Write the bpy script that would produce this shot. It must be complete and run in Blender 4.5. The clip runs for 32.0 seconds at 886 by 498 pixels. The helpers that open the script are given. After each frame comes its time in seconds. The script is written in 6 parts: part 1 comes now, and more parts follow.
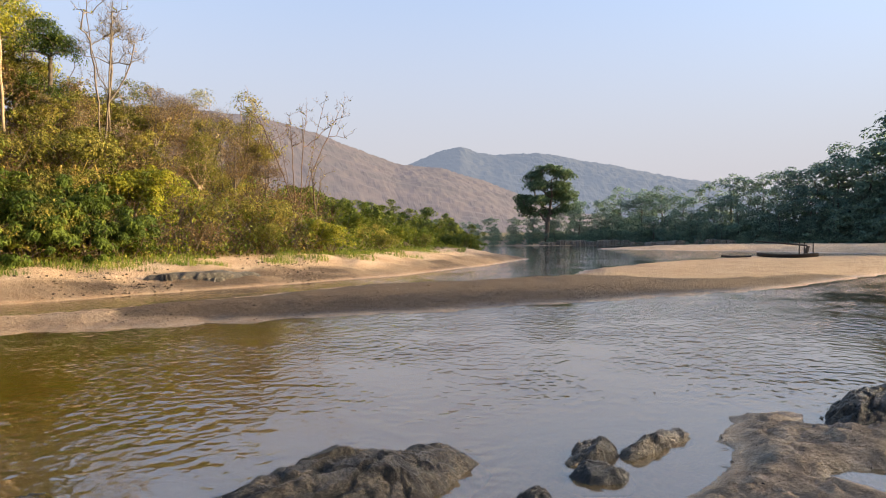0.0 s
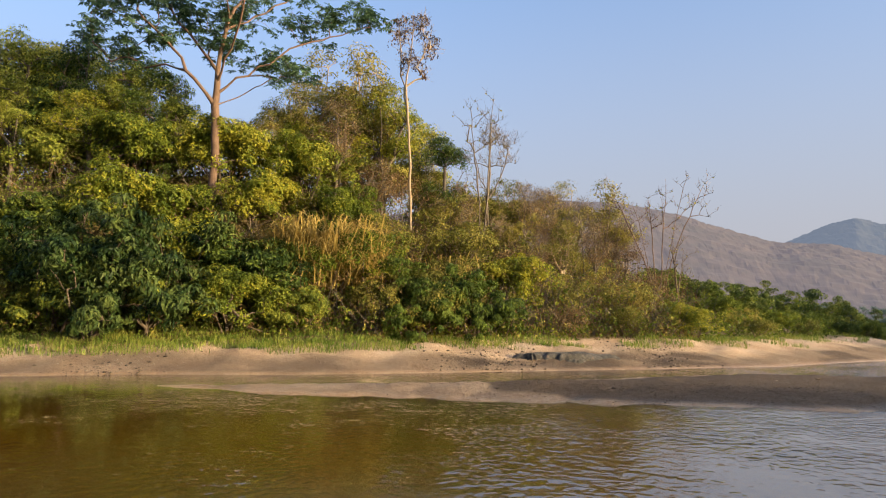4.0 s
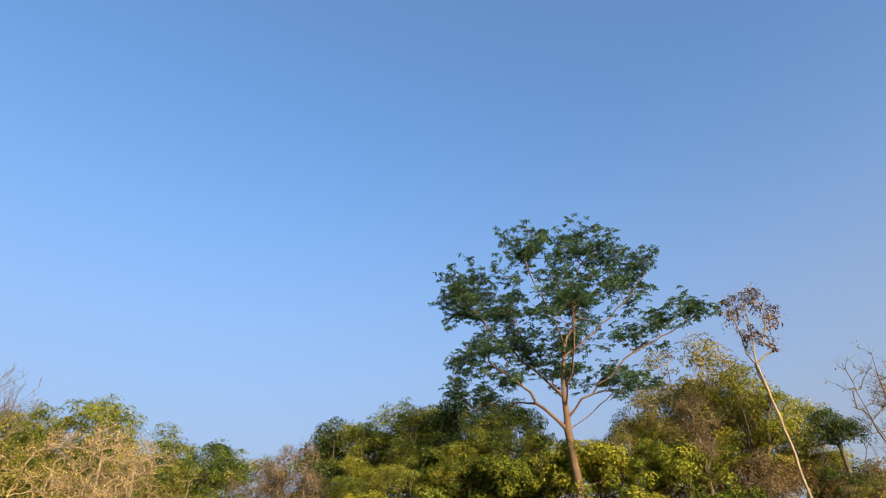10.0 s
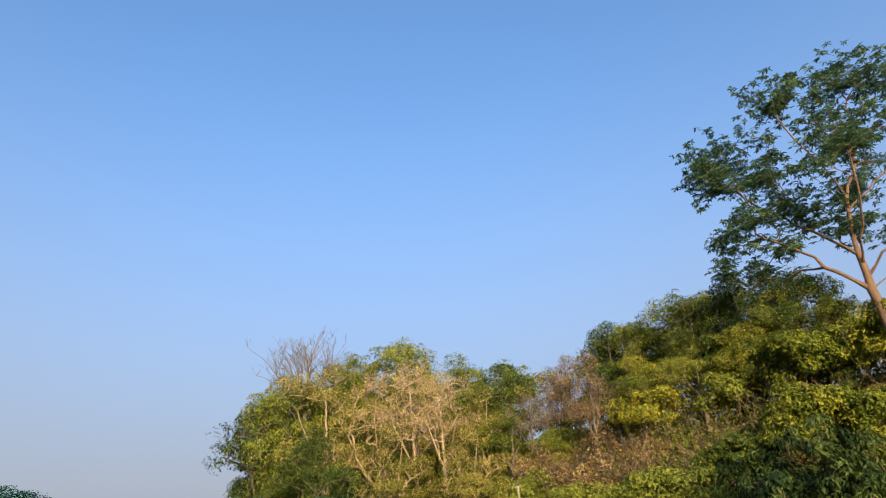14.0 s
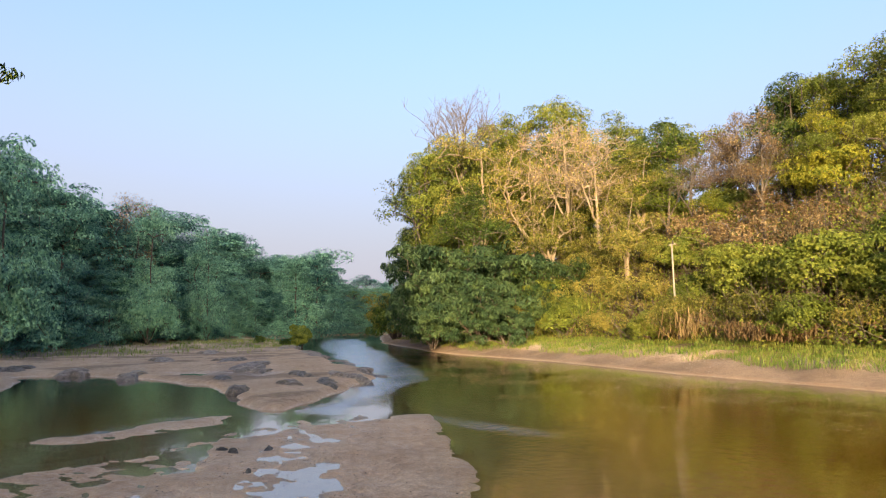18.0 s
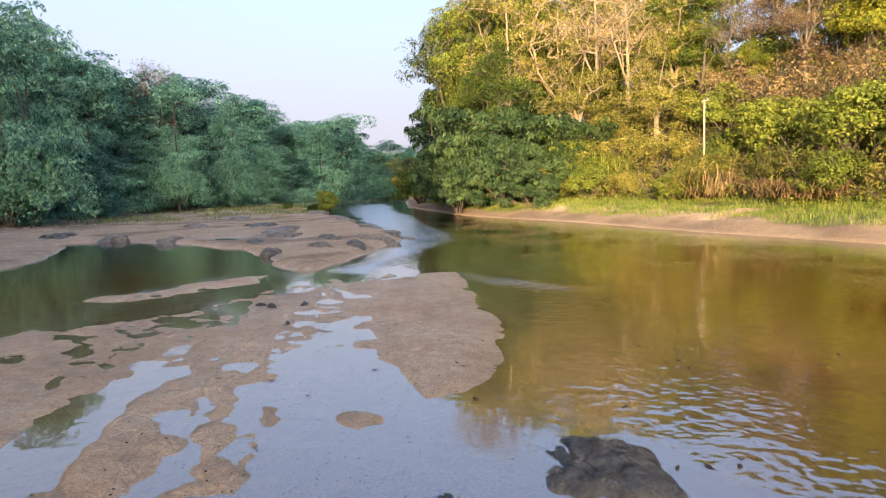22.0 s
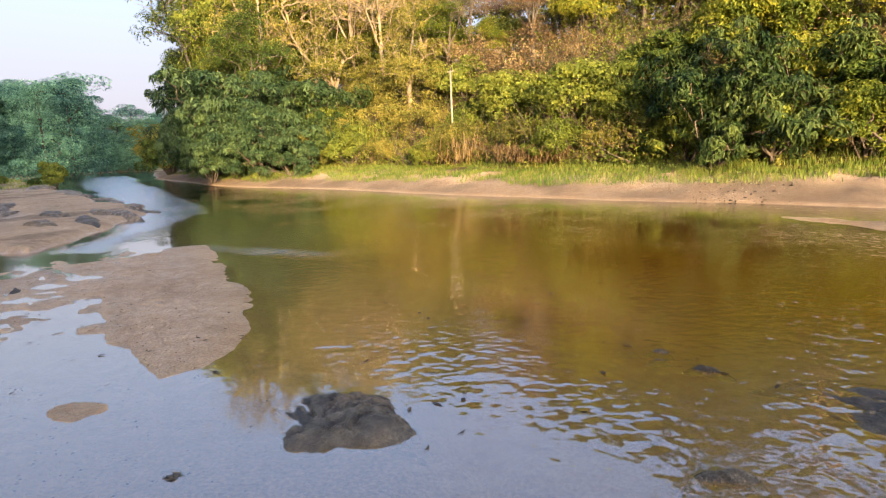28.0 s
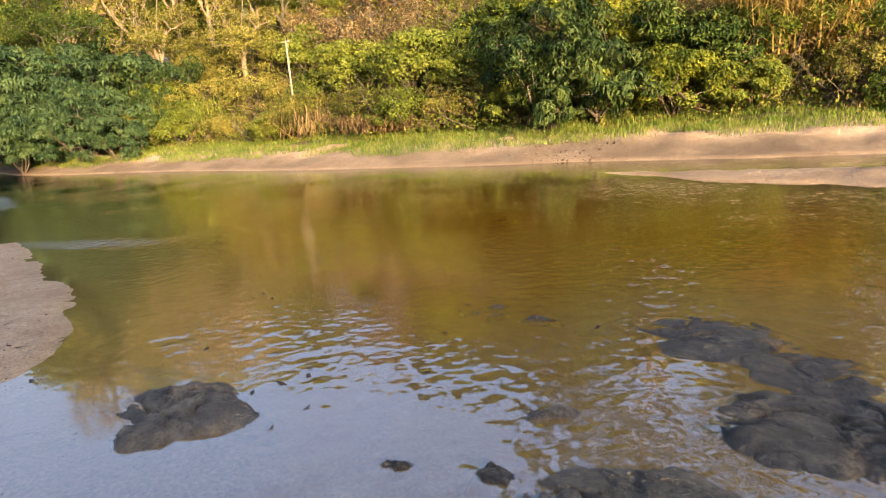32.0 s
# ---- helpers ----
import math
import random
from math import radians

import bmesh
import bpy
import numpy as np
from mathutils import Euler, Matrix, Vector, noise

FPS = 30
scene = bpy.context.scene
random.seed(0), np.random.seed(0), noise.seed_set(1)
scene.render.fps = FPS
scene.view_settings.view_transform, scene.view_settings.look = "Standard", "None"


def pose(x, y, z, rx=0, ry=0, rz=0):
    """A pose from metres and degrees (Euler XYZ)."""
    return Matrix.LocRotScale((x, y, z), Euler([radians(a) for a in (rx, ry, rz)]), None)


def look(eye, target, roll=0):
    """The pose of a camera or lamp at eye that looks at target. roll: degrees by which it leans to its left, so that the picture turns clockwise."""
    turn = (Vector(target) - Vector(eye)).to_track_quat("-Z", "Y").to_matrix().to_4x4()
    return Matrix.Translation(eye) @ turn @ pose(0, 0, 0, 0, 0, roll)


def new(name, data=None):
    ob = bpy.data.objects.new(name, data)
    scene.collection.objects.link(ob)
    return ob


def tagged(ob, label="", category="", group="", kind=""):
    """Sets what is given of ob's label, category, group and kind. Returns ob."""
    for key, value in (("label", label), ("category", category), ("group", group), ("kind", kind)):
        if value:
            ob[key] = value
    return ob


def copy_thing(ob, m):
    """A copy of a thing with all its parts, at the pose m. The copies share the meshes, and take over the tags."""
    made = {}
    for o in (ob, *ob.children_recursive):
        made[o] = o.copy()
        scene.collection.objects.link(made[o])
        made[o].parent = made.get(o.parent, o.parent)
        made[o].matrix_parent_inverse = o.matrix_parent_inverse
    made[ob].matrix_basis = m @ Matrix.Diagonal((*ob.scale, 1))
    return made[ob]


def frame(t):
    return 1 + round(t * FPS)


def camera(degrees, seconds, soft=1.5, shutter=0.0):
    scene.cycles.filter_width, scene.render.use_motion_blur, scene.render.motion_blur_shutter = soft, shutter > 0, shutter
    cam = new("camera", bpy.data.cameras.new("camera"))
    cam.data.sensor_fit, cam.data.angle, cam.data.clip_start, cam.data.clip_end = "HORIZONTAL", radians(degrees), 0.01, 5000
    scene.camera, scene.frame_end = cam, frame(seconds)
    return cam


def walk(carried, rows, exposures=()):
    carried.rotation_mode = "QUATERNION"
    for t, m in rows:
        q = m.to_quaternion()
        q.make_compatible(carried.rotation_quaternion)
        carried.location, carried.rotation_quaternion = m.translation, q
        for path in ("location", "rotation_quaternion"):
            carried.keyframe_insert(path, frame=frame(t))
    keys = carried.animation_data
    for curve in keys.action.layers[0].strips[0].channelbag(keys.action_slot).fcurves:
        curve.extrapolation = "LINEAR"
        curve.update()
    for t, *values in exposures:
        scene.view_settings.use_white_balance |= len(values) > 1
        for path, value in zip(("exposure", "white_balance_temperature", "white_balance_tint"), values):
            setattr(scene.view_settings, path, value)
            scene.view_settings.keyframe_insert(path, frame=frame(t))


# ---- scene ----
# ---- camera and its walk: seconds, place, heading to the left, tilt up, roll ----
cam = camera(69.64, 32.0, soft=1.15)
ROWS = [
    (0.0, -0.08, -0.01, 1.48, -0.00, -1.02, -0.34),
    (0.5, -0.10, -0.00, 1.47, 2.83, -1.25, -0.13),
    (1.0, -0.12, 0.01, 1.46, 8.52, -1.38, -0.28),
    (1.5, -0.14, 0.04, 1.45, 15.67, -1.36, -0.64),
    (2.0, -0.14, 0.07, 1.45, 20.12, -1.01, -0.59),
    (2.5, -0.14, 0.08, 1.46, 24.18, -0.32, 0.07),
    (4.5, -0.02, -0.01, 1.42, 34.10, 9.56, 0.01),
    (5.0, -0.04, -0.00, 1.43, 38.01, 12.46, -0.79),
    (5.5, -0.04, 0.00, 1.43, 43.76, 15.28, -1.13),
    (6.0, -0.04, 0.01, 1.43, 47.08, 18.75, -1.47),
    (6.5, -0.03, -0.00, 1.43, 49.79, 22.35, -1.12),
    (7.0, -0.02, -0.01, 1.43, 52.21, 25.75, -0.98),
    (7.5, -0.02, -0.01, 1.42, 54.10, 29.08, -1.26),
    (8.0, -0.01, -0.01, 1.42, 55.69, 32.14, -1.68),
    (8.5, 0.01, -0.01, 1.47, 57.81, 33.68, -2.01),
    (9.0, 0.02, -0.00, 1.51, 59.25, 34.20, -2.72),
    (9.5, 0.02, -0.02, 1.55, 60.54, 34.29, -2.96),
    (10.0, 0.01, -0.03, 1.58, 62.49, 34.15, -2.54),
    (10.5, 0.02, -0.03, 1.60, 63.81, 33.84, -2.59),
    (11.0, 0.03, -0.03, 1.62, 65.42, 33.56, -2.24),
    (11.5, 0.04, -0.05, 1.66, 67.77, 33.12, -1.49),
    (12.0, 0.05, -0.07, 1.69, 71.00, 32.49, -1.29),
    (12.5, 0.04, -0.07, 1.69, 74.88, 31.64, -1.58),
    (13.0, 0.03, -0.06, 1.70, 78.87, 30.00, -2.94),
    (13.5, 0.02, -0.06, 1.69, 83.21, 28.54, -4.20),
    (14.0, 0.01, -0.06, 1.68, 87.31, 27.48, -4.36),
    (14.5, -0.02, -0.05, 1.69, 90.44, 25.86, -4.00),
    (16.5, -0.03, -0.05, 1.70, 99.69, 14.74, -0.58),
    (17.0, -0.03, -0.06, 1.71, 100.84, 11.55, -0.56),
    (17.5, -0.03, -0.08, 1.72, 101.75, 8.99, -0.40),
    (18.0, -0.03, -0.09, 1.74, 102.36, 6.61, -0.33),
    (18.5, -0.03, -0.09, 1.74, 102.84, 4.38, -0.29),
    (19.0, -0.03, -0.10, 1.73, 103.17, 2.31, -0.55),
    (19.5, -0.01, -0.08, 1.71, 103.46, 0.35, -0.93),
    (20.0, 0.01, -0.07, 1.69, 103.87, -1.54, -1.12),
    (20.5, 0.02, -0.07, 1.68, 104.21, -3.30, -1.17),
    (21.0, 0.03, -0.06, 1.67, 104.44, -4.46, -1.17),
    (21.5, 0.04, -0.07, 1.67, 104.55, -5.24, -1.18),
    (22.0, 0.04, -0.07, 1.68, 104.75, -5.51, -1.27),
    (22.5, 0.05, -0.08, 1.68, 104.92, -5.62, -1.49),
    (23.0, 0.06, -0.08, 1.68, 105.32, -5.67, -1.87),
    (23.5, 0.06, -0.08, 1.68, 105.74, -5.78, -1.89),
    (24.0, 0.06, -0.08, 1.68, 106.10, -5.85, -1.81),
    (24.5, 0.06, -0.07, 1.68, 106.37, -5.92, -1.70),
    (26.5, 0.01, 0.07, 1.63, 92.71, -7.24, -0.67),
    (27.0, 0.02, 0.10, 1.63, 89.98, -7.69, -1.11),
    (27.5, 0.02, 0.13, 1.62, 87.06, -8.31, -1.49),
    (28.0, 0.03, 0.17, 1.62, 84.10, -8.86, -1.83),
    (28.5, 0.04, 0.19, 1.62, 80.96, -9.44, -1.79),
    (29.0, 0.05, 0.21, 1.62, 78.51, -9.73, -1.82),
    (29.5, 0.06, 0.22, 1.62, 77.15, -10.04, -2.16),
    (30.0, 0.07, 0.23, 1.62, 76.04, -10.27, -2.50),
    (30.5, 0.07, 0.26, 1.61, 74.96, -10.69, -3.55),
    (31.0, 0.07, 0.28, 1.60, 74.06, -11.14, -4.24),
    (31.5, 0.08, 0.30, 1.60, 72.62, -11.53, -4.36),
    (32.0, 0.09, 0.31, 1.61, 71.26, -12.07, -4.17)
]


def held(x, y, z, heading, tilt, roll):
    return pose(x, y, z, 90 + tilt, 0, heading) @ pose(0, 0, 0, 0, 0, roll)


EXPOSURES = [(0.0, 2.08, 7650, 11), (2.5, 1.98, 7500, 11), (5.0, 1.6, 7150, 9), (8.0, 1.5, 7000, 8), (13.0, 1.46, 6950, 8), (15.5, 1.68, 7100, 11), (17.0, 1.9, 7200, 13), (19.0, 2.2, 7250, 14), (24.0, 2.42, 7150, 15), (28.0, 2.45, 7350, 15), (32.0, 2.47, 7450, 15)]
walk(cam, [(t, held(*r)) for t, *r in ROWS], EXPOSURES)

# ---- sky and sun ----
SUN_AZ, SUN_EL = -86.0, 7.8   # heading to the left of +y, degrees; height
sun_way = Vector((-math.sin(radians(SUN_AZ)) * math.cos(radians(SUN_EL)),
                  math.cos(radians(SUN_AZ)) * math.cos(radians(SUN_EL)), math.sin(radians(SUN_EL))))
world = bpy.data.worlds.new("world")
scene.world = world
world.use_nodes = True
wn, wl = world.node_tree.nodes, world.node_tree.links
sky = wn.new("ShaderNodeTexSky")
sky.sky_type, sky.sun_disc = "NISHITA", False
sky.sun_elevation, sky.sun_rotation = radians(SUN_EL), radians(-SUN_AZ)
sky.air_density, sky.dust_density, sky.ozone_density = 1.0, 0.6, 4.5
# warm evening haze that thickens evenly towards the horizon
coord, zed = wn.new("ShaderNodeTexCoord"), wn.new("ShaderNodeSeparateXYZ")
wl.new(coord.outputs["Generated"], zed.inputs[0])
thick = wn.new("ShaderNodeMapRange")
thick.interpolation_type = "SMOOTHSTEP"
thick.inputs[1].default_value, thick.inputs[2].default_value = 0.03, 0.75
thick.inputs[3].default_value, thick.inputs[4].default_value = 1.0, 0.12
wl.new(zed.outputs[2], thick.inputs[0])
haze = wn.new("ShaderNodeMix")
haze.data_type = "RGBA"
# the haze glows towards the low sun
aim = wn.new("ShaderNodeVectorMath")
aim.operation = "DOT_PRODUCT"
wl.new(coord.outputs["Generated"], aim.inputs[0])
aim.inputs[1].default_value = sun_way
near_sun = wn.new("ShaderNodeMapRange")
near_sun.interpolation_type = "SMOOTHSTEP"
near_sun.inputs[1].default_value, near_sun.inputs[2].default_value = 0.66, 1.0
wl.new(aim.outputs["Value"], near_sun.inputs[0])
glow = wn.new("ShaderNodeMix")
glow.data_type = "RGBA"
glow.inputs[6].default_value, glow.inputs[7].default_value = (0.785, 0.83, 1.02, 1), (34.0, 29.5, 22.0, 1)
wl.new(near_sun.outputs[0], glow.inputs[0])
wl.new(glow.outputs[2], haze.inputs[7])
wl.new(thick.outputs[0], haze.inputs[0])
wl.new(sky.outputs["Color"], haze.inputs[6])
wl.new(haze.outputs[2], wn["Background"].inputs["Color"])
wn["Background"].inputs["Strength"].default_value = 0.18

lamp = bpy.data.lights.new("sun", "SUN")
lamp.energy, lamp.angle, lamp.color = 2.9, radians(1.2), (1.0, 0.77, 0.44)
sun = new("sun", lamp)
sun.matrix_world = look(sun_way * 50, (0, 0, 0))


# ---- materials ----
def material(name):
    m = bpy.data.materials.new(name)
    m.use_nodes = True
    n, l = m.node_tree.nodes, m.node_tree.links
    return m, n, l, n["Principled BSDF"]


def node(n, kind, operation="", attribute_name=""):
    a = n.new(kind)
    if operation:
        a.operation = operation
    if attribute_name:
        a.attribute_name = attribute_name
    return a


def ramp(n, stops):
    a = n.new("ShaderNodeValToRGB")
    e = a.color_ramp.elements
    while len(e) < len(stops):
        e.new(0.5)
    for k, (p, c) in zip(e, stops):
        k.position, k.color = p, (*c, 1)
    return a


def noise_tex(n, l, coord, scale, detail=6, rough=0.6):
    a = n.new("ShaderNodeTexNoise")
    a.inputs["Scale"].default_value, a.inputs["Detail"].default_value, a.inputs["Roughness"].default_value = scale, detail, rough
    l.new(coord, a.inputs["Vector"])
    return a


def mix_rgb(n, l, fac, a, b, blend="MIX"):
    m = n.new("ShaderNodeMix")
    m.data_type, m.blend_type = "RGBA", blend
    for socket, value in ((m.inputs[0], fac), (m.inputs[6], a), (m.inputs[7], b)):
        if isinstance(value, bpy.types.NodeSocket):
            l.new(value, socket)
        elif isinstance(value, tuple):
            socket.default_value = (*value, 1)
        else:
            socket.default_value = value
    return m.outputs[2]


def bump(n, l, b, height, strength, distance):
    k = n.new("ShaderNodeBump")
    k.inputs["Strength"].default_value, k.inputs["Distance"].default_value = strength, distance
    l.new(height, k.inputs["Height"])
    l.new(k.outputs[0], b.inputs["Normal"])
    return k


def leaf_material(name, dark, mid, light, glow=0.35, rough=0.5):
    """Leaves: each one takes its own tone, thin enough to let light through."""
    m, n, l, b = material(name)
    geo, info = n.new("ShaderNodeNewGeometry"), n.new("ShaderNodeObjectInfo")
    add = node(n, "ShaderNodeMath", operation="MULTIPLY_ADD")
    l.new(info.outputs["Random"], add.inputs[0])
    add.inputs[1].default_value = 0.34
    half = node(n, "ShaderNodeMath", operation="MULTIPLY")
    half.inputs[1].default_value = 0.34
    l.new(geo.outputs["Random Per Island"], half.inputs[0])
    # sprays of older and younger growth
    spray = noise_tex(n, l, geo.outputs["Position"], 1.3, 3, 0.6)
    shift = node(n, "ShaderNodeMath", operation="MULTIPLY_ADD")
    shift.inputs[1].default_value = 1.3
    l.new(spray.outputs[0], shift.inputs[0]), l.new(half.outputs[0], shift.inputs[2])
    less = node(n, "ShaderNodeMath", operation="SUBTRACT")
    less.inputs[1].default_value = 0.47
    l.new(shift.outputs[0], less.inputs[0])
    l.new(less.outputs[0], add.inputs[2])
    r = ramp(n, [(0.24, dark), (0.5, mid), (0.8, light)])
    l.new(add.outputs[0], r.inputs[0])
    l.new(r.outputs[0], b.inputs["Base Color"])
    b.inputs["Roughness"].default_value = rough
    b.inputs["Specular IOR Level"].default_value = 0.12
    t = n.new("ShaderNodeBsdfTranslucent")
    l.new(r.outputs[0], t.inputs["Color"])
    mx = n.new("ShaderNodeMixShader")
    mx.inputs[0].default_value = glow
    l.new(b.outputs[0], mx.inputs[1]), l.new(t.outputs[0], mx.inputs[2])
    l.new(mx.outputs[0], n["Material Output"].inputs["Surface"])
    return m


def bark_material(name, a, c):
    m, n, l, b = material(name)
    tc = n.new("ShaderNodeTexCoord")
    mp = n.new("ShaderNodeMapping")
    mp.inputs["Scale"].default_value = (6, 6, 1.2)
    l.new(tc.outputs["Object"], mp.inputs[0])
    k = noise_tex(n, l, mp.outputs[0], 3, 8, 0.7)
    r = ramp(n, [(0.3, a), (0.7, c)])
    l.new(k.outputs[0], r.inputs[0])
    l.new(r.outputs[0], b.inputs["Base Color"])
    b.inputs["Roughness"].default_value = 0.85
    bump(n, l, b, k.outputs[0], 0.6, 0.02)
    return m


LEAF_GREEN = leaf_material("leaf_green", (0.0565, 0.0859, 0.0135), (0.136, 0.169, 0.0227), (0.317, 0.3, 0.0396), 0.4)
LEAF_DEEP = leaf_material("leaf_deep_green", (0.0263, 0.051, 0.0132), (0.0724, 0.11, 0.0211), (0.213, 0.234, 0.0396), 0.33)
LEAF_LIME = leaf_material("leaf_yellow_green", (0.083, 0.113, 0.0212), (0.177, 0.21, 0.0355), (0.291, 0.307, 0.0615), 0.45)
LEAF_OLIVE = leaf_material("leaf_olive", (0.0604, 0.0698, 0.0144), (0.151, 0.151, 0.0308), (0.313, 0.264, 0.0668), 0.38)
LEAF_DRY = leaf_material("leaf_dry_brown", (0.099, 0.0616, 0.0308), (0.185, 0.123, 0.0594), (0.297, 0.215, 0.105), 0.3, 0.8)
LEAF_WITHERED = leaf_material("leaf_withered", (0.04, 0.024, 0.017), (0.085, 0.052, 0.036), (0.17, 0.11, 0.075), 0.2, 0.8)
LEAF_STRAW = leaf_material("leaf_straw", (0.20, 0.145, 0.045), (0.36, 0.26, 0.08), (0.50, 0.38, 0.13), 0.3, 0.7)
LEAF_HERO = leaf_material("leaf_blue_green", (0.024, 0.056, 0.034), (0.05, 0.102, 0.056), (0.095, 0.16, 0.082), 0.4)
# lifted and blued: haze and sky light are part of this leaf colour
LEAF_FOREST_HAZED = leaf_material("leaf_forest_hazed", (0.0305, 0.0858, 0.0766), (0.111, 0.253, 0.183), (0.226, 0.424, 0.249), 0.3, 0.6)
LEAF_BUSH = leaf_material("leaf_dark_bush", (0.010, 0.024, 0.008), (0.028, 0.052, 0.014), (0.085, 0.115, 0.03), 0.3)
# dark bluish leaves: the bend's shade is painted into them
LEAF_BEND_SHADED = leaf_material("leaf_bend_shaded", (0.016, 0.036, 0.016), (0.038, 0.072, 0.03), (0.09, 0.135, 0.05), 0.32)
LEAF_LONE = leaf_material("leaf_lone_tree", (0.03, 0.06, 0.032), (0.06, 0.105, 0.055), (0.11, 0.165, 0.08), 0.36)
LEAF_MID = leaf_material("leaf_mid_green", (0.0382, 0.0662, 0.0129), (0.0954, 0.139, 0.0237), (0.216, 0.241, 0.0483), 0.36)
# paler and bluer leaves: haze over the distance put into the colour
LEAF_FAR_HAZED = leaf_material("leaf_far_hazed", (0.075, 0.125, 0.10), (0.15, 0.235, 0.17), (0.25, 0.34, 0.23), 0.4, 0.6)
GRASS = leaf_material("grass_blades", (0.0591, 0.107, 0.0155), (0.118, 0.175, 0.0291), (0.255, 0.265, 0.0678), 0.35, 0.6)
BARK_GREY = bark_material("bark_grey", (0.05, 0.04, 0.031), (0.14, 0.112, 0.086))
BARK_PALE = bark_material("bark_pale", (0.15, 0.11, 0.072), (0.30, 0.225, 0.145))
BARK_RED = bark_material("bark_reddish", (0.065, 0.037, 0.026), (0.13, 0.078, 0.05))
BARK_DARK = bark_material("bark_dark", (0.05, 0.036, 0.028), (0.13, 0.095, 0.07))


def ground_material():
    """Sand, dark gravel, bare rock and leafy soil, by the zones stored on the sheet; damp near the water line."""
    m, n, l, b = material("river_ground")
    zone = node(n, "ShaderNodeAttribute", attribute_name="zone")
    sep = n.new("ShaderNodeSeparateColor")
    l.new(zone.outputs["Color"], sep.inputs[0])
    geo = n.new("ShaderNodeNewGeometry")
    pos = geo.outputs["Position"]
    big, fine, mid = noise_tex(n, l, pos, 0.7, 7, 0.68), noise_tex(n, l, pos, 42, 5, 0.75), noise_tex(n, l, pos, 6, 6, 0.65)
    sand = ramp(n, [(0.25, (0.36, 0.235, 0.145)), (0.5, (0.505, 0.365, 0.25)), (0.75, (0.62, 0.485, 0.36))])
    l.new(big.outputs[0], sand.inputs[0])
    grain = ramp(n, [(0.34, (0.40, 0.38, 0.36)), (0.62, (1.18, 1.16, 1.13))])
    l.new(fine.outputs[0], grain.inputs[0])
    sandy = mix_rgb(n, l, 0.8, sand.outputs[0], grain.outputs[0], "MULTIPLY")
    patch = ramp(n, [(0.35, (0.72, 0.66, 0.6)), (0.6, (1.0, 1.0, 1.0))])
    l.new(mid.outputs[0], patch.inputs[0])
    sandy = mix_rgb(n, l, 0.6, sandy, patch.outputs[0], "MULTIPLY")
    grit = ramp(n, [(0.3, (0.034, 0.021, 0.013)), (0.55, (0.085, 0.056, 0.036)), (0.8, (0.16, 0.112, 0.076))])
    l.new(fine.outputs[0], grit.inputs[0])
    c = mix_rgb(n, l, sep.outputs[0], sandy, grit.outputs[0])
    stone = ramp(n, [(0.3, (0.14, 0.098, 0.066)), (0.5, (0.29, 0.212, 0.146)), (0.7, (0.44, 0.335, 0.24))])
    l.new(mid.outputs[0], stone.inputs[0])
    stone2 = mix_rgb(n, l, 0.6, stone.outputs[0], grain.outputs[0], "MULTIPLY")
    c = mix_rgb(n, l, sep.outputs[1], c, stone2)
    soil = ramp(n, [(0.3, (0.05, 0.042, 0.016)), (0.55, (0.11, 0.085, 0.03)), (0.8, (0.20, 0.13, 0.05))])
    l.new(mid.outputs[0], soil.inputs[0])
    c = mix_rgb(n, l, sep.outputs[2], c, soil.outputs[0])
    # damp band and silt below the water line, which also paints the water's depth tint
    xyz = n.new("ShaderNodeSeparateXYZ")
    l.new(pos, xyz.inputs[0])
    wob = node(n, "ShaderNodeMath", operation="MULTIPLY_ADD")
    l.new(mid.outputs[0], wob.inputs[0])
    wob.inputs[1].default_value = -0.05
    l.new(xyz.outputs[2], wob.inputs[2])
    damp = node(n, "ShaderNodeMapRange")
    damp.inputs[1].default_value, damp.inputs[2].default_value = -0.02, 0.05
    damp.inputs[3].default_value, damp.inputs[4].default_value = 1.0, 0.0
    l.new(wob.outputs[0], damp.inputs[0])
    wetc = mix_rgb(n, l, damp.outputs[0], (1.0, 1.0, 1.0), (0.92, 0.87, 0.8))
    c = mix_rgb(n, l, 1.0, c, wetc, "MULTIPLY")
    deep = node(n, "ShaderNodeMapRange")
    deep.inputs[1].default_value, deep.inputs[2].default_value = -0.05, -0.55
    l.new(xyz.outputs[2], deep.inputs[0])
    c = mix_rgb(n, l, deep.outputs[0], c, (0.30, 0.145, 0.02))
    l.new(c, b.inputs["Base Color"])
    ro = node(n, "ShaderNodeMapRange")
    ro.inputs[3].default_value, ro.inputs[4].default_value = 0.95, 0.32
    l.new(damp.outputs[0], ro.inputs[0])
    l.new(ro.outputs[0], b.inputs["Roughness"])
    b.inputs["Specular IOR Level"].default_value = 0.35
    mixh = node(n, "ShaderNodeMath", operation="MULTIPLY_ADD")
    l.new(mid.outputs[0], mixh.inputs[0])
    mixh.inputs[1].default_value = 3.0
    l.new(fine.outputs[0], mixh.inputs[2])
    bump(n, l, b, mixh.outputs[0], 1.0, 0.035)
    return m


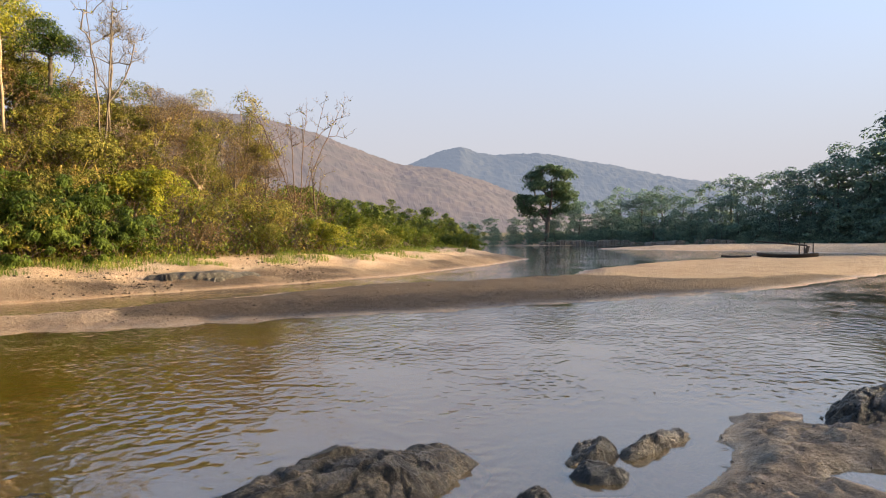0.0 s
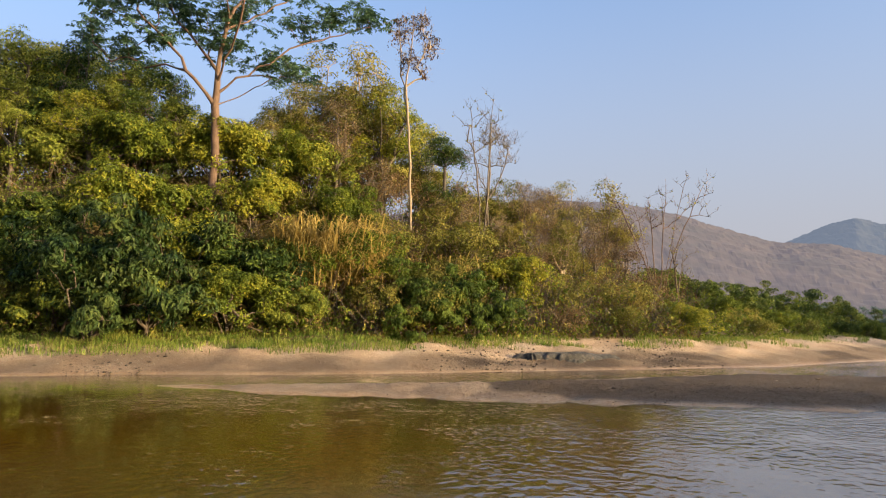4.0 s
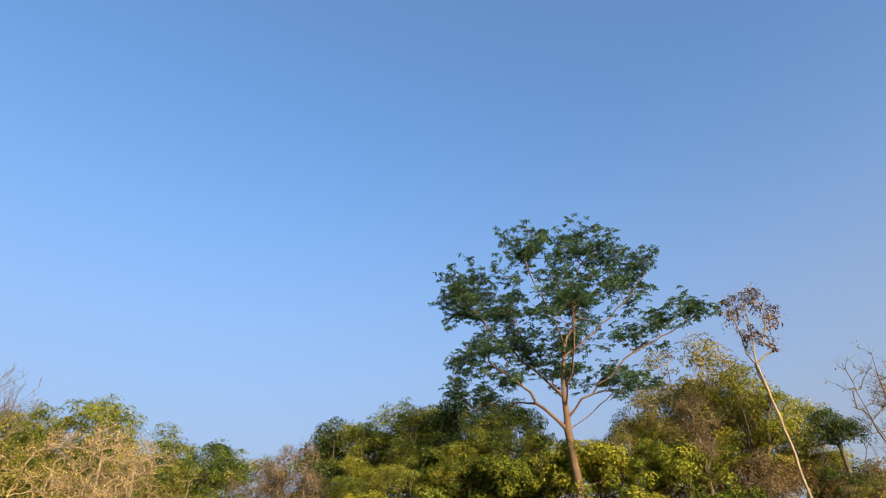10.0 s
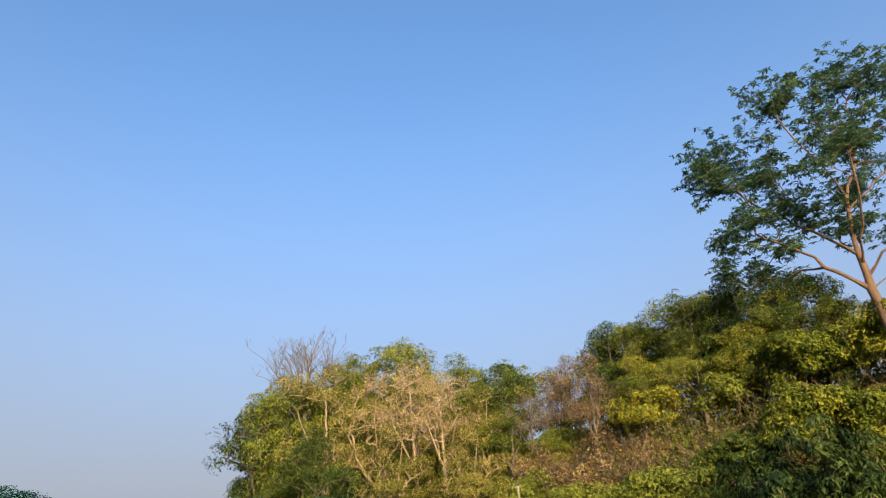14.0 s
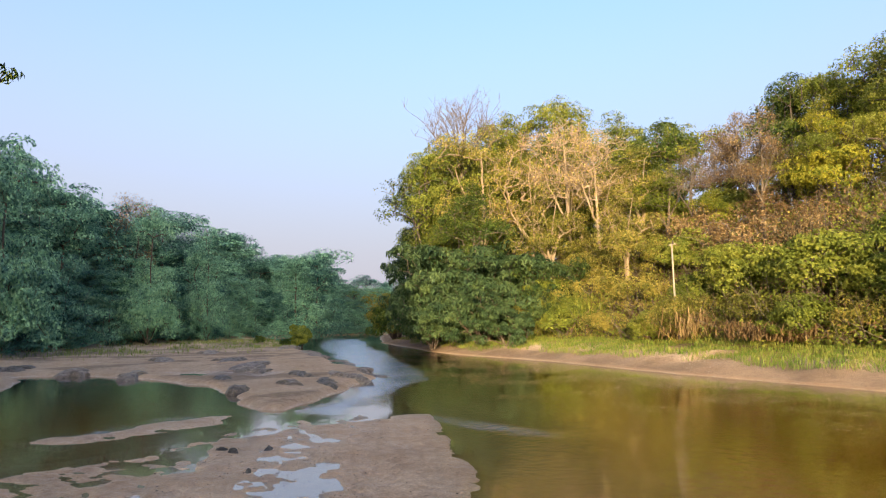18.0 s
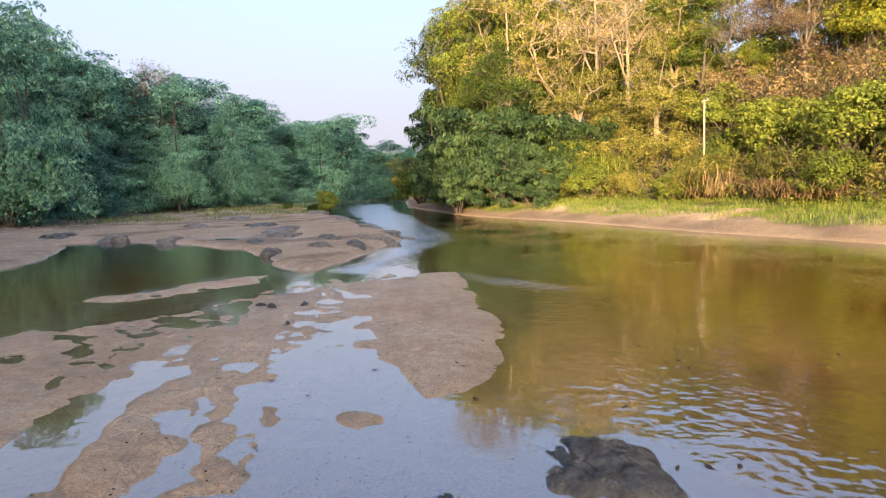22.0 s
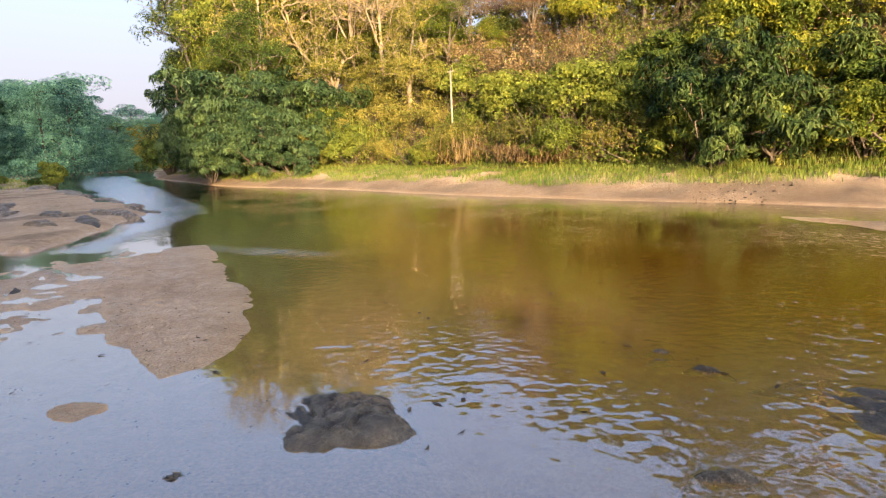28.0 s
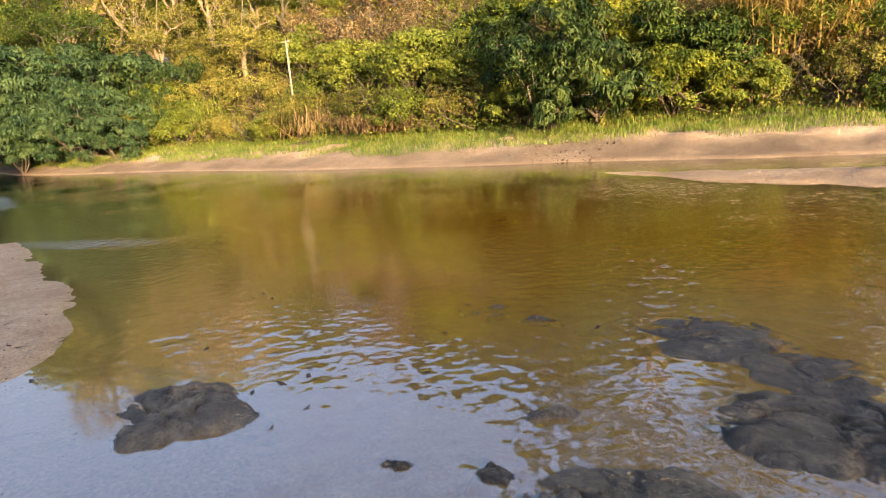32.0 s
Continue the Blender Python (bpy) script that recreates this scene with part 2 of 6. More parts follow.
def water_material():
    """Clear over the shallows, brown with silt where it is deep; ripples die out in thin water."""
    m, n, l, b = material("river_water")
    n.remove(b)
    depth = node(n, "ShaderNodeAttribute", attribute_name="depth")
    geo = n.new("ShaderNodeNewGeometry")
    mp = n.new("ShaderNodeMapping")
    mp.inputs["Scale"].default_value = (1.05, 1.0, 1)
    l.new(geo.outputs["Position"], mp.inputs[0])
    w1, w2 = noise_tex(n, l, mp.outputs[0], 8.0, 1.0, 0.45), noise_tex(n, l, mp.outputs[0], 3.6, 1.0, 0.45)
    w1.inputs["Distortion"].default_value = 0.15
    calm = noise_tex(n, l, geo.outputs["Position"], 0.45, 3, 0.55)
    lively = node(n, "ShaderNodeAttribute", attribute_name="ripple")
    patchy = node(n, "ShaderNodeMapRange")
    patchy.inputs[1].default_value, patchy.inputs[2].default_value = 0.40, 0.62
    patchy.inputs[3].default_value, patchy.inputs[4].default_value = 0.25, 1.15
    l.new(calm.outputs[0], patchy.inputs[0])
    amp = node(n, "ShaderNodeMath", operation="MULTIPLY")
    l.new(patchy.outputs[0], amp.inputs[0]), l.new(lively.outputs["Fac"], amp.inputs[1])
    thin = node(n, "ShaderNodeMapRange")
    thin.inputs[1].default_value, thin.inputs[2].default_value = 0.01, 0.12
    thin.inputs[3].default_value, thin.inputs[4].default_value = 0.12, 1.0
    l.new(depth.outputs["Fac"], thin.inputs[0])
    both = node(n, "ShaderNodeMath", operation="MULTIPLY")
    l.new(amp.outputs[0], both.inputs[0]), l.new(thin.outputs[0], both.inputs[1])
    s = node(n, "ShaderNodeMath", operation="MULTIPLY_ADD")
    l.new(w2.outputs[0], s.inputs[0])
    s.inputs[1].default_value = 1.0
    l.new(w1.outputs[0], s.inputs[2])
    k = n.new("ShaderNodeBump")
    k.inputs["Distance"].default_value = 0.018
    l.new(both.outputs[0], k.inputs["Strength"])
    l.new(s.outputs[0], k.inputs["Height"])
    fr = n.new("ShaderNodeFresnel")
    fr.inputs["IOR"].default_value = 2.0
    l.new(k.outputs[0], fr.inputs["Normal"])
    clear = n.new("ShaderNodeBsdfTransparent")
    tint = mix_rgb(n, l, 0.0, (0.99, 0.94, 0.80), (0.88, 0.62, 0.24))
    murk = node(n, "ShaderNodeMapRange")
    murk.inputs[1].default_value, murk.inputs[2].default_value = 0.05, 0.45
    l.new(depth.outputs["Fac"], murk.inputs[0])
    l.new(murk.outputs[0], tint.node.inputs[0])
    l.new(tint, clear.inputs["Color"])
    silt = n.new("ShaderNodeBsdfDiffuse")
    cloud = mix_rgb(n, l, 0.0, (0.47, 0.285, 0.11), (0.42, 0.175, 0.004))
    l.new(murk.outputs[0], cloud.node.inputs[0])
    l.new(cloud, silt.inputs["Color"])
    share = node(n, "ShaderNodeMapRange")
    share.inputs[1].default_value, share.inputs[2].default_value = 0.02, 0.3
    share.inputs[3].default_value, share.inputs[4].default_value = 0.30, 0.38
    l.new(depth.outputs["Fac"], share.inputs[0])
    body = n.new("ShaderNodeMixShader")
    l.new(share.outputs[0], body.inputs[0])
    l.new(clear.outputs[0], body.inputs[1]), l.new(silt.outputs[0], body.inputs[2])
    gl = n.new("ShaderNodeBsdfGlossy")
    broken = node(n, "ShaderNodeMapRange")
    broken.inputs[1].default_value, broken.inputs[2].default_value = 1.15, 2.0
    broken.inputs[3].default_value, broken.inputs[4].default_value = 0.02, 0.24
    l.new(lively.outputs["Fac"], broken.inputs[0])
    l.new(broken.outputs[0], gl.inputs["Roughness"])
    l.new(k.outputs[0], gl.inputs["Normal"])
    mx = n.new("ShaderNodeMixShader")
    sheen = node(n, "ShaderNodeMath", operation="MULTIPLY")
    sheen.use_clamp = True
    sheen.inputs[1].default_value = 1.45
    l.new(fr.outputs[0], sheen.inputs[0])
    l.new(sheen.outputs[0], mx.inputs[0]), l.new(body.outputs[0], mx.inputs[1]), l.new(gl.outputs[0], mx.inputs[2])
    l.new(mx.outputs[0], n["Material Output"].inputs["Surface"])
    return m


def rock_material(name, tones):
    m, n, l, b = material(name)
    tc = n.new("ShaderNodeNewGeometry")
    k, f = noise_tex(n, l, tc.outputs["Position"], 5.5, 9, 0.7), noise_tex(n, l, tc.outputs["Position"], 60, 4, 0.7)
    broad = noise_tex(n, l, tc.outputs["Position"], 2.4, 8, 0.7)
    r = ramp(n, tones)
    l.new(k.outputs[0], r.inputs[0])
    g = ramp(n, [(0.36, (0.45, 0.45, 0.45)), (0.64, (1.25, 1.23, 1.2))])
    l.new(f.outputs[0], g.inputs[0])
    c = mix_rgb(n, l, 0.55, r.outputs[0], g.outputs[0], "MULTIPLY")
    # sand and dried silt lodged in broad patches
    lodged = ramp(n, [(0.55, (0.0, 0.0, 0.0)), (0.66, (0.75, 0.75, 0.75))])
    l.new(broad.outputs[0], lodged.inputs[0])
    silt = mix_rgb(n, l, 0.7, (0.27, 0.2, 0.135), g.outputs[0], "MULTIPLY")
    c = mix_rgb(n, l, lodged.outputs[0], c, silt)
    l.new(c, b.inputs["Base Color"])
    b.inputs["Roughness"].default_value = 0.5
    # knobbly skin with fine cracks; shade in its dents is put into the colour
    knob = noise_tex(n, l, tc.outputs["Position"], 17, 8, 0.72)
    knob.inputs["Distortion"].default_value = 0.8
    dent_shade = ramp(n, [(0.36, (0.35, 0.35, 0.35)), (0.5, (1.0, 1.0, 1.0))])
    l.new(knob.outputs[0], dent_shade.inputs[0])
    c = mix_rgb(n, l, 0.6, c, dent_shade.outputs[0], "MULTIPLY")
    l.new(c, b.inputs["Base Color"])
    s = node(n, "ShaderNodeMath", operation="MULTIPLY_ADD")
    l.new(knob.outputs[0], s.inputs[0])
    s.inputs[1].default_value = 2.5
    l.new(f.outputs[0], s.inputs[2])
    bump(n, l, b, s.outputs[0], 1.0, 0.035)
    return m


def hill_material(name, a, c, haze_glow, haze_share):
    """Far wooded hills: dry and green woods, with haze mixed in as a flat glow."""
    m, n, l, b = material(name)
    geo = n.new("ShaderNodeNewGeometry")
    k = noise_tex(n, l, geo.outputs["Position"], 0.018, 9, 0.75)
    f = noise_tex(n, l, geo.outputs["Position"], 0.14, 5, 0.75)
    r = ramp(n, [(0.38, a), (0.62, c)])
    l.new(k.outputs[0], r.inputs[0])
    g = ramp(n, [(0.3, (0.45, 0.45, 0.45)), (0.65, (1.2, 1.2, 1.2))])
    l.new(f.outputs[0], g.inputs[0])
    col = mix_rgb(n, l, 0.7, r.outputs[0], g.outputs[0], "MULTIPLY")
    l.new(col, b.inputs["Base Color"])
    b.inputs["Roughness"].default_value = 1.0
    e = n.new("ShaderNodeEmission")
    e.inputs["Color"].default_value = (*haze_glow, 1)
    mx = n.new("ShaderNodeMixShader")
    mx.inputs[0].default_value = haze_share
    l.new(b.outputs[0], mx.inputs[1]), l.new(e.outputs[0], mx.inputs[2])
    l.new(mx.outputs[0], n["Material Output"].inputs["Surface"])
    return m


MAT_GROUND, MAT_WATER = ground_material(), water_material()
ROCK_DARK = rock_material("rock_dark_wet", [(0.32, (0.0192, 0.0176, 0.016)), (0.5, (0.0544, 0.0496, 0.0448)), (0.68, (0.16, 0.141, 0.115))])
ROCK_BROWN = rock_material("rock_brown", [(0.32, (0.0297, 0.0243, 0.0189)), (0.5, (0.0945, 0.0729, 0.0527)), (0.68, (0.27, 0.203, 0.135))])
ROCK_GREY = rock_material("rock_grey", [(0.3, (0.0306, 0.0272, 0.0238)), (0.5, (0.0986, 0.0884, 0.0731)), (0.7, (0.238, 0.204, 0.162))])
ROCK_TAN = rock_material("rock_tan", [(0.37, (0.06, 0.044, 0.031)), (0.5, (0.17, 0.127, 0.087)), (0.62, (0.34, 0.26, 0.185))])
WOOD_BOAT = bark_material("boat_wood", (0.03, 0.022, 0.018), (0.08, 0.06, 0.045))
WOOD_POST = bark_material("post_wood", (0.17, 0.145, 0.11), (0.28, 0.245, 0.195))

# ---- the lie of the land ----
def hash2(ix, iy, seed):
    v = np.sin(ix * 127.1 + iy * 311.7 + seed * 74.7) * 43758.5453
    return v - np.floor(v)


def vnoise(x, y, seed=0):
    ix, iy = np.floor(x), np.floor(y)
    fx, fy = x - ix, y - iy
    fx, fy = fx * fx * (3 - 2 * fx), fy * fy * (3 - 2 * fy)
    a, b = hash2(ix, iy, seed), hash2(ix + 1, iy, seed)
    c, d = hash2(ix, iy + 1, seed), hash2(ix + 1, iy + 1, seed)
    return (a + (b - a) * fx) * (1 - fy) + (c + (d - c) * fx) * fy


def fbm(x, y, scale, octaves=4, seed=0):
    """Between about -1 and 1; scale: metres of the largest bumps."""
    out, amp, k = 0.0, 0.5, 1.0 / scale
    for o in range(octaves):
        out = out + amp * (2 * vnoise(x * k + o * 17.3, y * k - o * 9.1, seed + o) - 1)
        amp, k = amp * 0.5, k * 2.03
    return out


def inside(x, y, corners):
    """Signed distance to an outline: positive inside."""
    p = np.array(corners, float)
    q = np.roll(p, -1, axis=0)
    best, odd = np.full(np.shape(x), 1e9), np.zeros(np.shape(x), bool)
    for (ax, ay), (bx, by) in zip(p, q):
        dx, dy = bx - ax, by - ay
        t = np.clip(((x - ax) * dx + (y - ay) * dy) / (dx * dx + dy * dy), 0, 1)
        best = np.minimum(best, np.hypot(x - ax - t * dx, y - ay - t * dy))
        cross = (ay > y) != (by > y)
        with np.errstate(divide="ignore", invalid="ignore"):
            odd ^= cross & (x < (bx - ax) * (y - ay) / (by - ay if by != ay else 1e-9) + ax)
    return np.where(odd, best, -best)


def smooth(a, b, v):
    t = np.clip((v - a) / (b - a), 0, 1)
    return t * t * (3 - 2 * t)


# outlines in plan, metres from the place where the camera stands
BANK = [(-140, -40), (-80, -26), (-54, -17.5), (-36, -8), (-29, -1.5), (-23, 2.7), (-18, 7.2), (-14, 11), (-10, 14.6),
        (-7.6, 17.6), (-5, 21), (-1.6, 25.2), (2, 33), (6.2, 44), (2, 60), (-30, 120), (-400, 400), (-500, -100)]
BAR = [(-12.6, 8.6), (-9.5, 8.9), (-7.0, 9.9), (-4.2, 11), (0, 12.8), (4.2, 15), (9.7, 17.9), (16.8, 24.2), (30, 30), (30, 44),
       (20, 43), (11, 35), (6, 27.8), (4.8, 24.4), (1, 21.6), (-3, 19.6), (-5.6, 15.7), (-8.2, 12.4), (-10.5, 10.4)]
BAR_FAR = [(18, 77), (30, 60), (33, 52), (48, 48), (80, 70), (60, 92), (38, 96)]
SHORE_RIGHT = [(30, 44), (45, 40), (120, 60), (300, 200), (90, 420), (-60, 420), (-6, 112), (24, 110), (48, 96), (70, 86)]
SPIT = [(-12.9, -3.2), (-10.2, -2.3), (-8.7, -1.8), (-7.6, -1.35), (-6.5, -1.05), (-5.9, -0.92), (-5.3, -0.95), (-4.7, -1.15), (-3.9, -1.0), (-2.8, -0.9),
        (-1.4, -1.2), (-1.4, -4.2), (-2.4, -5.4), (-4.2, -7.0), (-6.0, -6.9), (-7.5, -6.2), (-9.0, -5.9), (-10.5, -5.4), (-12.2, -5.0)]
ROCK_FLAT = [(-8.5, -12.6), (-10.6, -13.3), (-12.0, -13.9), (-14.4, -15.4), (-18.3, -18.6), (-19.0, -16.9), (-18.8, -14.9), (-17.9, -12.6), (-14.9, -8.5), (-12.6, -7.5),
             (-12.3, -6.2), (-13.8, -6.1), (-16.3, -6.1), (-19.5, -6.45), (-22.8, -8.1), (-28, -11.8), (-35, -15.8), (-48, -23), (-58, -29.5), (-70, -36), (-75, -60), (-30, -60), (-14, -30), (-9, -22)]
SHORE_LEFT = [(-18, -31), (-32, -32), (-46, -37), (-60, -37), (-74, -36), (-90, -35), (-97, -27.5), (-112, -27), (-150, -44), (-150, -300), (150, -300), (60, -40), (10, -24), (-8, -30)]
SHORE_NEAR = [(0.75, 2.7), (1.16, 3.5), (1.39, 3.69), (1.77, 4.11), (1.9, 4.39), (1.88, 4.58), (2.17, 5.0), (2.23, 5.19), (2.51, 5.23), (2.72, 5.32), (2.9, 5.23), (2.74, 4.95), (3.0, 4.85),
              (3.4, 5.2), (4.2, 6.0), (6.5, 7.5), (12, 10.5), (20, 15.5), (30, 22), (50, 26), (50, -30), (4, -30), (-1.0, -8), (-0.6, -1), (0.1, 1.2)]


DARK_BAR = [(-6.8, 12.3), (-5.7, 11.1), (-3.1, 11.6), (1.3, 12.6), (7.7, 16.3), (12.5, 20.0), (16.5, 23.5), (12.0, 22.0), (8.0, 19.8), (5.2, 21.6), (3.6, 24.0), (0.7, 23.4), (-3.2, 18.2), (-5.6, 14.6)]
# sand that stands dry on the wet spit: the tongue beside the river, the middle ridges and those by the side pool
SANDS = [[(-10.6, -4.1), (-11.7, -3.65), (-12.35, -3.05), (-10.2, -2.4), (-8.75, -1.92), (-7.6, -1.48), (-6.5, -1.19), (-5.95, -1.06), (-5.38, -1.08), (-4.93, -1.19), (-4.6, -1.5),
          (-5.3, -1.88), (-6.3, -2.5), (-7.2, -2.95), (-8.3, -3.65), (-9.43, -4.33), (-10.4, -5.0)],
         [(-9.6, -4.9), (-8.6, -4.45), (-7.5, -4.15), (-6.39, -3.65), (-5.33, -3.1), (-4.68, -2.89), (-4.38, -2.62), (-3.98, -2.44), (-3.58, -2.37), (-3.19, -2.19), (-2.9, -2.18), (-2.68, -3.19), (-2.95, -3.31), (-3.43, -3.57), (-4.07, -3.85), (-4.49, -3.93), (-5.33, -4.28), (-6.11, -4.61), (-6.89, -4.74), (-7.87, -5.2), (-8.77, -5.37)],
         [(-4.38, -1.95), (-4.46, -1.87), (-4.3, -1.74), (-4.17, -1.72), (-4.14, -1.8), (-4.2, -1.88)],
         [(-5.32, -6.98), (-5.84, -7.11), (-6.29, -7.1), (-6.03, -6.47), (-5.12, -5.5), (-5.24, -5.17), (-6.03, -5.6), (-5.84, -5.12), (-6.29, -5.03), (-5.67, -4.69), (-4.75, -4.51), (-4.11, -4.33), (-3.67, -4.26), (-3.23, -4.07), (-2.9, -3.95)],
         [(-8.2, -8.15), (-8.61, -8.21), (-9.12, -7.75), (-10.1, -7.57), (-11.13, -7.02), (-11.32, -6.76), (-10.3, -6.4), (-9.55, -6.72), (-8.81, -7.06), (-8.09, -7.51)]]
# puddles left on the sand
PUDDLES = [[(-3.83, -3.44), (-4.43, -3.44), (-4.34, -3.16), (-3.87, -2.98), (-3.4, -2.78), (-3.07, -2.76), (-2.8, -2.64), (-2.82, -2.53), (-3.06, -2.44), (-3.51, -2.68), (-3.65, -2.97)],
           [(-3.97, -2.75), (-4.27, -2.81), (-4.13, -2.57), (-3.81, -2.46), (-3.72, -2.56)],
           [(-4.62, -3.08), (-4.86, -2.95), (-4.65, -2.7), (-4.46, -2.73)],
           [(-3.45, -2.56), (-3.7, -2.5), (-3.59, -2.31), (-3.18, -2.22), (-3.02, -2.3)]]
# quick water: the channel past the flat, and below the tip of the tongue
RIFFLES = [[(-11.0, -4.4), (-14, -4.8), (-20, -4.6), (-32, -9.5), (-48, -16.5), (-70, -25), (-70, -30), (-48, -21), (-30, -12.2), (-22, -7.6), (-16, -5.9), (-12, -5.7)],
           [(-12.0, -3.0), (-11.5, -1.95), (-10.4, -0.4), (-9.8, -0.5), (-10.5, -1.8), (-11.3, -2.75)], [(-8.2, -8.2), (-9.1, -7.6), (-10.8, -6.8), (-11.3, -7.2), (-9.4, -7.95)]]
SIDE_POOL = [(-5.5, -7.4), (-7.8, -7.2), (-10.6, -6.5), (-12.2, -7.8), (-14.6, -8.9), (-17.5, -12.8), (-18.3, -16), (-17, -17.2), (-14, -14.9), (-11.5, -13.4), (-8, -12), (-5, -10)]


def height(x, y):
    wob = 0.35 * fbm(x, y, 3.0, 4, 3) + 0.10 * fbm(x, y, 0.6, 3, 8)
    bank = inside(x, y, BANK) + wob
    bar, far = inside(x, y, BAR) + 0.7 * wob, inside(x, y, BAR_FAR) + wob
    right = inside(x, y, SHORE_RIGHT) + 2 * wob
    spit, flat = inside(x, y, SPIT) + 0.2 * wob, inside(x, y, ROCK_FLAT) + 2.0 * wob
    left, near = inside(x, y, SHORE_LEFT) + wob, inside(x, y, SHORE_NEAR) + 0.4 * wob
    z = -0.45 - 0.25 * fbm(x, y, 9, 3, 5)
    # the sandy bed shelves up towards each shore
    for d, reach in ((bank, 4.0), (bar, 3.0), (far, 8.0), (right, 9.0), (spit, 3.6), (flat, 4.0), (left, 5.0), (near, 3.0)):
        z = np.maximum(z, np.where(d < 0, -0.02 - 0.5 * (1 - np.exp(d / reach)), -9))
    # thin sheet of water over sand, in front of the standing place
    shoal = np.exp(-(((x + 3.4) / 1.9) ** 2 + ((y + 0.9) / 1.6) ** 2))
    z = np.maximum(z, -0.42 + 0.40 * np.minimum(1, 1.7 * shoal))
    for cx, cy, w, lift in ((-2.4, 1.9, 1.7, 0.30), (-2.7, 3.3, 1.6, 0.31), (1.3, 4.1, 1.3, 0.37), (-0.6, 3.4, 1.3, 0.30)):
        z = np.maximum(z, -0.42 + lift * np.minimum(1, 1.7 * np.exp(-((x - cx) ** 2 + (y - cy) ** 2) / w ** 2)) + 0.03 * fbm(x, y, 0.8, 4, 57))
    # bank: beach, grassy terrace, then the wooded slope; lower towards the open valley
    top = np.interp(np.degrees(np.arctan2(-x, y)), [-10, 0, 10, 20, 30, 40, 52, 70, 85, 100, 112], [0.6, 0.9, 1.6, 3.2, 5.0, 6.2, 7.4, 6.6, 5.4, 4.6, 3.5])
    hillside = 0.76 + top * smooth(4.5, 14, bank) + np.clip(bank - 14, 0, 60) * 0.10
    shore = np.where(bank < 2.6, 0.17 * bank, 0.44 + 0.15 * (bank - 2.6))
    shore = np.minimum(shore, 1.1) + (0.13 * fbm(x, y, 0.9, 6, 21) + 0.06 * np.abs(fbm(x, y, 2.2, 4, 23))) * smooth(0.2, 1.2, bank)
    z = np.where(bank > 0, np.maximum(np.where(bank > 4.5, hillside + 0.25 * fbm(x, y, 4, 4, 11), shore), 0.004), z)
    z = np.where(bar > 0, np.maximum(z, np.minimum(0.10 * bar, 0.16) + 0.06 * fbm(x, y, 0.6, 6, 31)), z)
    z = np.where(far > 0, np.maximum(z, np.minimum(0.08 * far, 0.4)), z)
    z = np.where(right > 0, np.maximum(z, np.minimum(0.10 * right, 1.0) + 0.03 * np.clip(right - 12, 0, 60)), z)
    z = np.where(inside(x, y, SIDE_POOL) > 0, np.minimum(z, -0.02 - 0.45 * smooth(0, 1.6, inside(x, y, SIDE_POOL) + 0.5 * wob)), z)
    # wet spit: dry sand, with runnels and foot-size hollows between that hold a thin sheet of water
    # its river side is washed smooth
    river = smooth(-0.3, 0.2, y + 0.8 - 0.19 * x)
    ragged = (0.10 * fbm(x, y, 0.9, 4, 47) + 0.09 * fbm(x, y, 0.22, 3, 49)) * (1 - 0.8 * river)
    dry = np.full(np.shape(x), -9.0)
    for corners in SANDS:
        dry = np.maximum(dry, inside(x, y, corners))
    for corners in PUDDLES:
        dry = np.minimum(dry, 0.01 - inside(x, y, corners))
    rip = 0.020 * fbm(x, y, 0.22, 4, 41) + (0.030 + 0.014 * smooth(5.0, 8.0, np.hypot(x, y))) * fbm(x * 0.86 + y * 0.5, (y * 0.86 - x * 0.5) * 2.4, 0.9, 4, 44)
    # sand ripples that just break the sheet of water at its upper end
    rip = rip * (1 - 0.75 * river)
    upper = smooth(-4.6, -7.0, x + 0.5 * (y + 2.6)) * smooth(-12.5, -10.5, x)
    flecks = upper * (0.021 + 0.05 * fbm(x, y, 0.30, 3, 53) + 0.022 * fbm(x, y, 0.12, 2, 54)) * smooth(0.15, -0.1, dry)
    rip = rip * (1 - 0.7 * upper * smooth(0.15, -0.1, dry)) + flecks + 0.014 * smooth(0.05, 0.4, inside(x, y, SANDS[0]))
    z = np.where((spit > 0) | (dry > -0.3), np.maximum(z, -0.014 + np.clip(0.12 * (dry + ragged + 0.10), -0.010, 0.032) + rip * smooth(-0.3, 0.3, np.maximum(spit, dry))), z)
    ledge = 0.20 * np.round(4 * fbm(x, y, 4, 4, 51)) / 4 + 0.05 * fbm(x, y, 1.2, 4, 55)
    z = np.where(flat > 0, np.maximum(z, np.minimum(0.4 * flat, 0.11) + 0.8 * ledge * smooth(0, 2, flat)), z)
    # forest shore; out of view it is steepened to block the sun
    z = np.where(left > 0, np.maximum(z, np.minimum(0.2 * left, 1.2) + (0.06 + 0.5 * smooth(-22, 0, x)) * np.clip(left - 5, 0, 60)), z)
    # unseen hill added to keep the low sun off the forest
    z = z + 30 * smooth(-2.5, -11, y) * smooth(8, 30, x)
    # near shore: wet pitted shelf; unseen bank added behind the standing place for shade
    pits = 0.07 * fbm(x, y, 0.55, 3, 61) + 0.04 * fbm(x, y, 0.17, 4, 62) - 0.035 * smooth(0.16, 0.0, np.abs(fbm(x * 1.3, y, 0.30, 3, 63)))
    nz = np.minimum(0.35 * near, 0.085) + pits * smooth(0, 0.25, near)
    nz = nz - 0.15 * np.exp(-((x - 2.5) / 0.26) ** 2 - ((y - 3.8) / 0.2) ** 2)
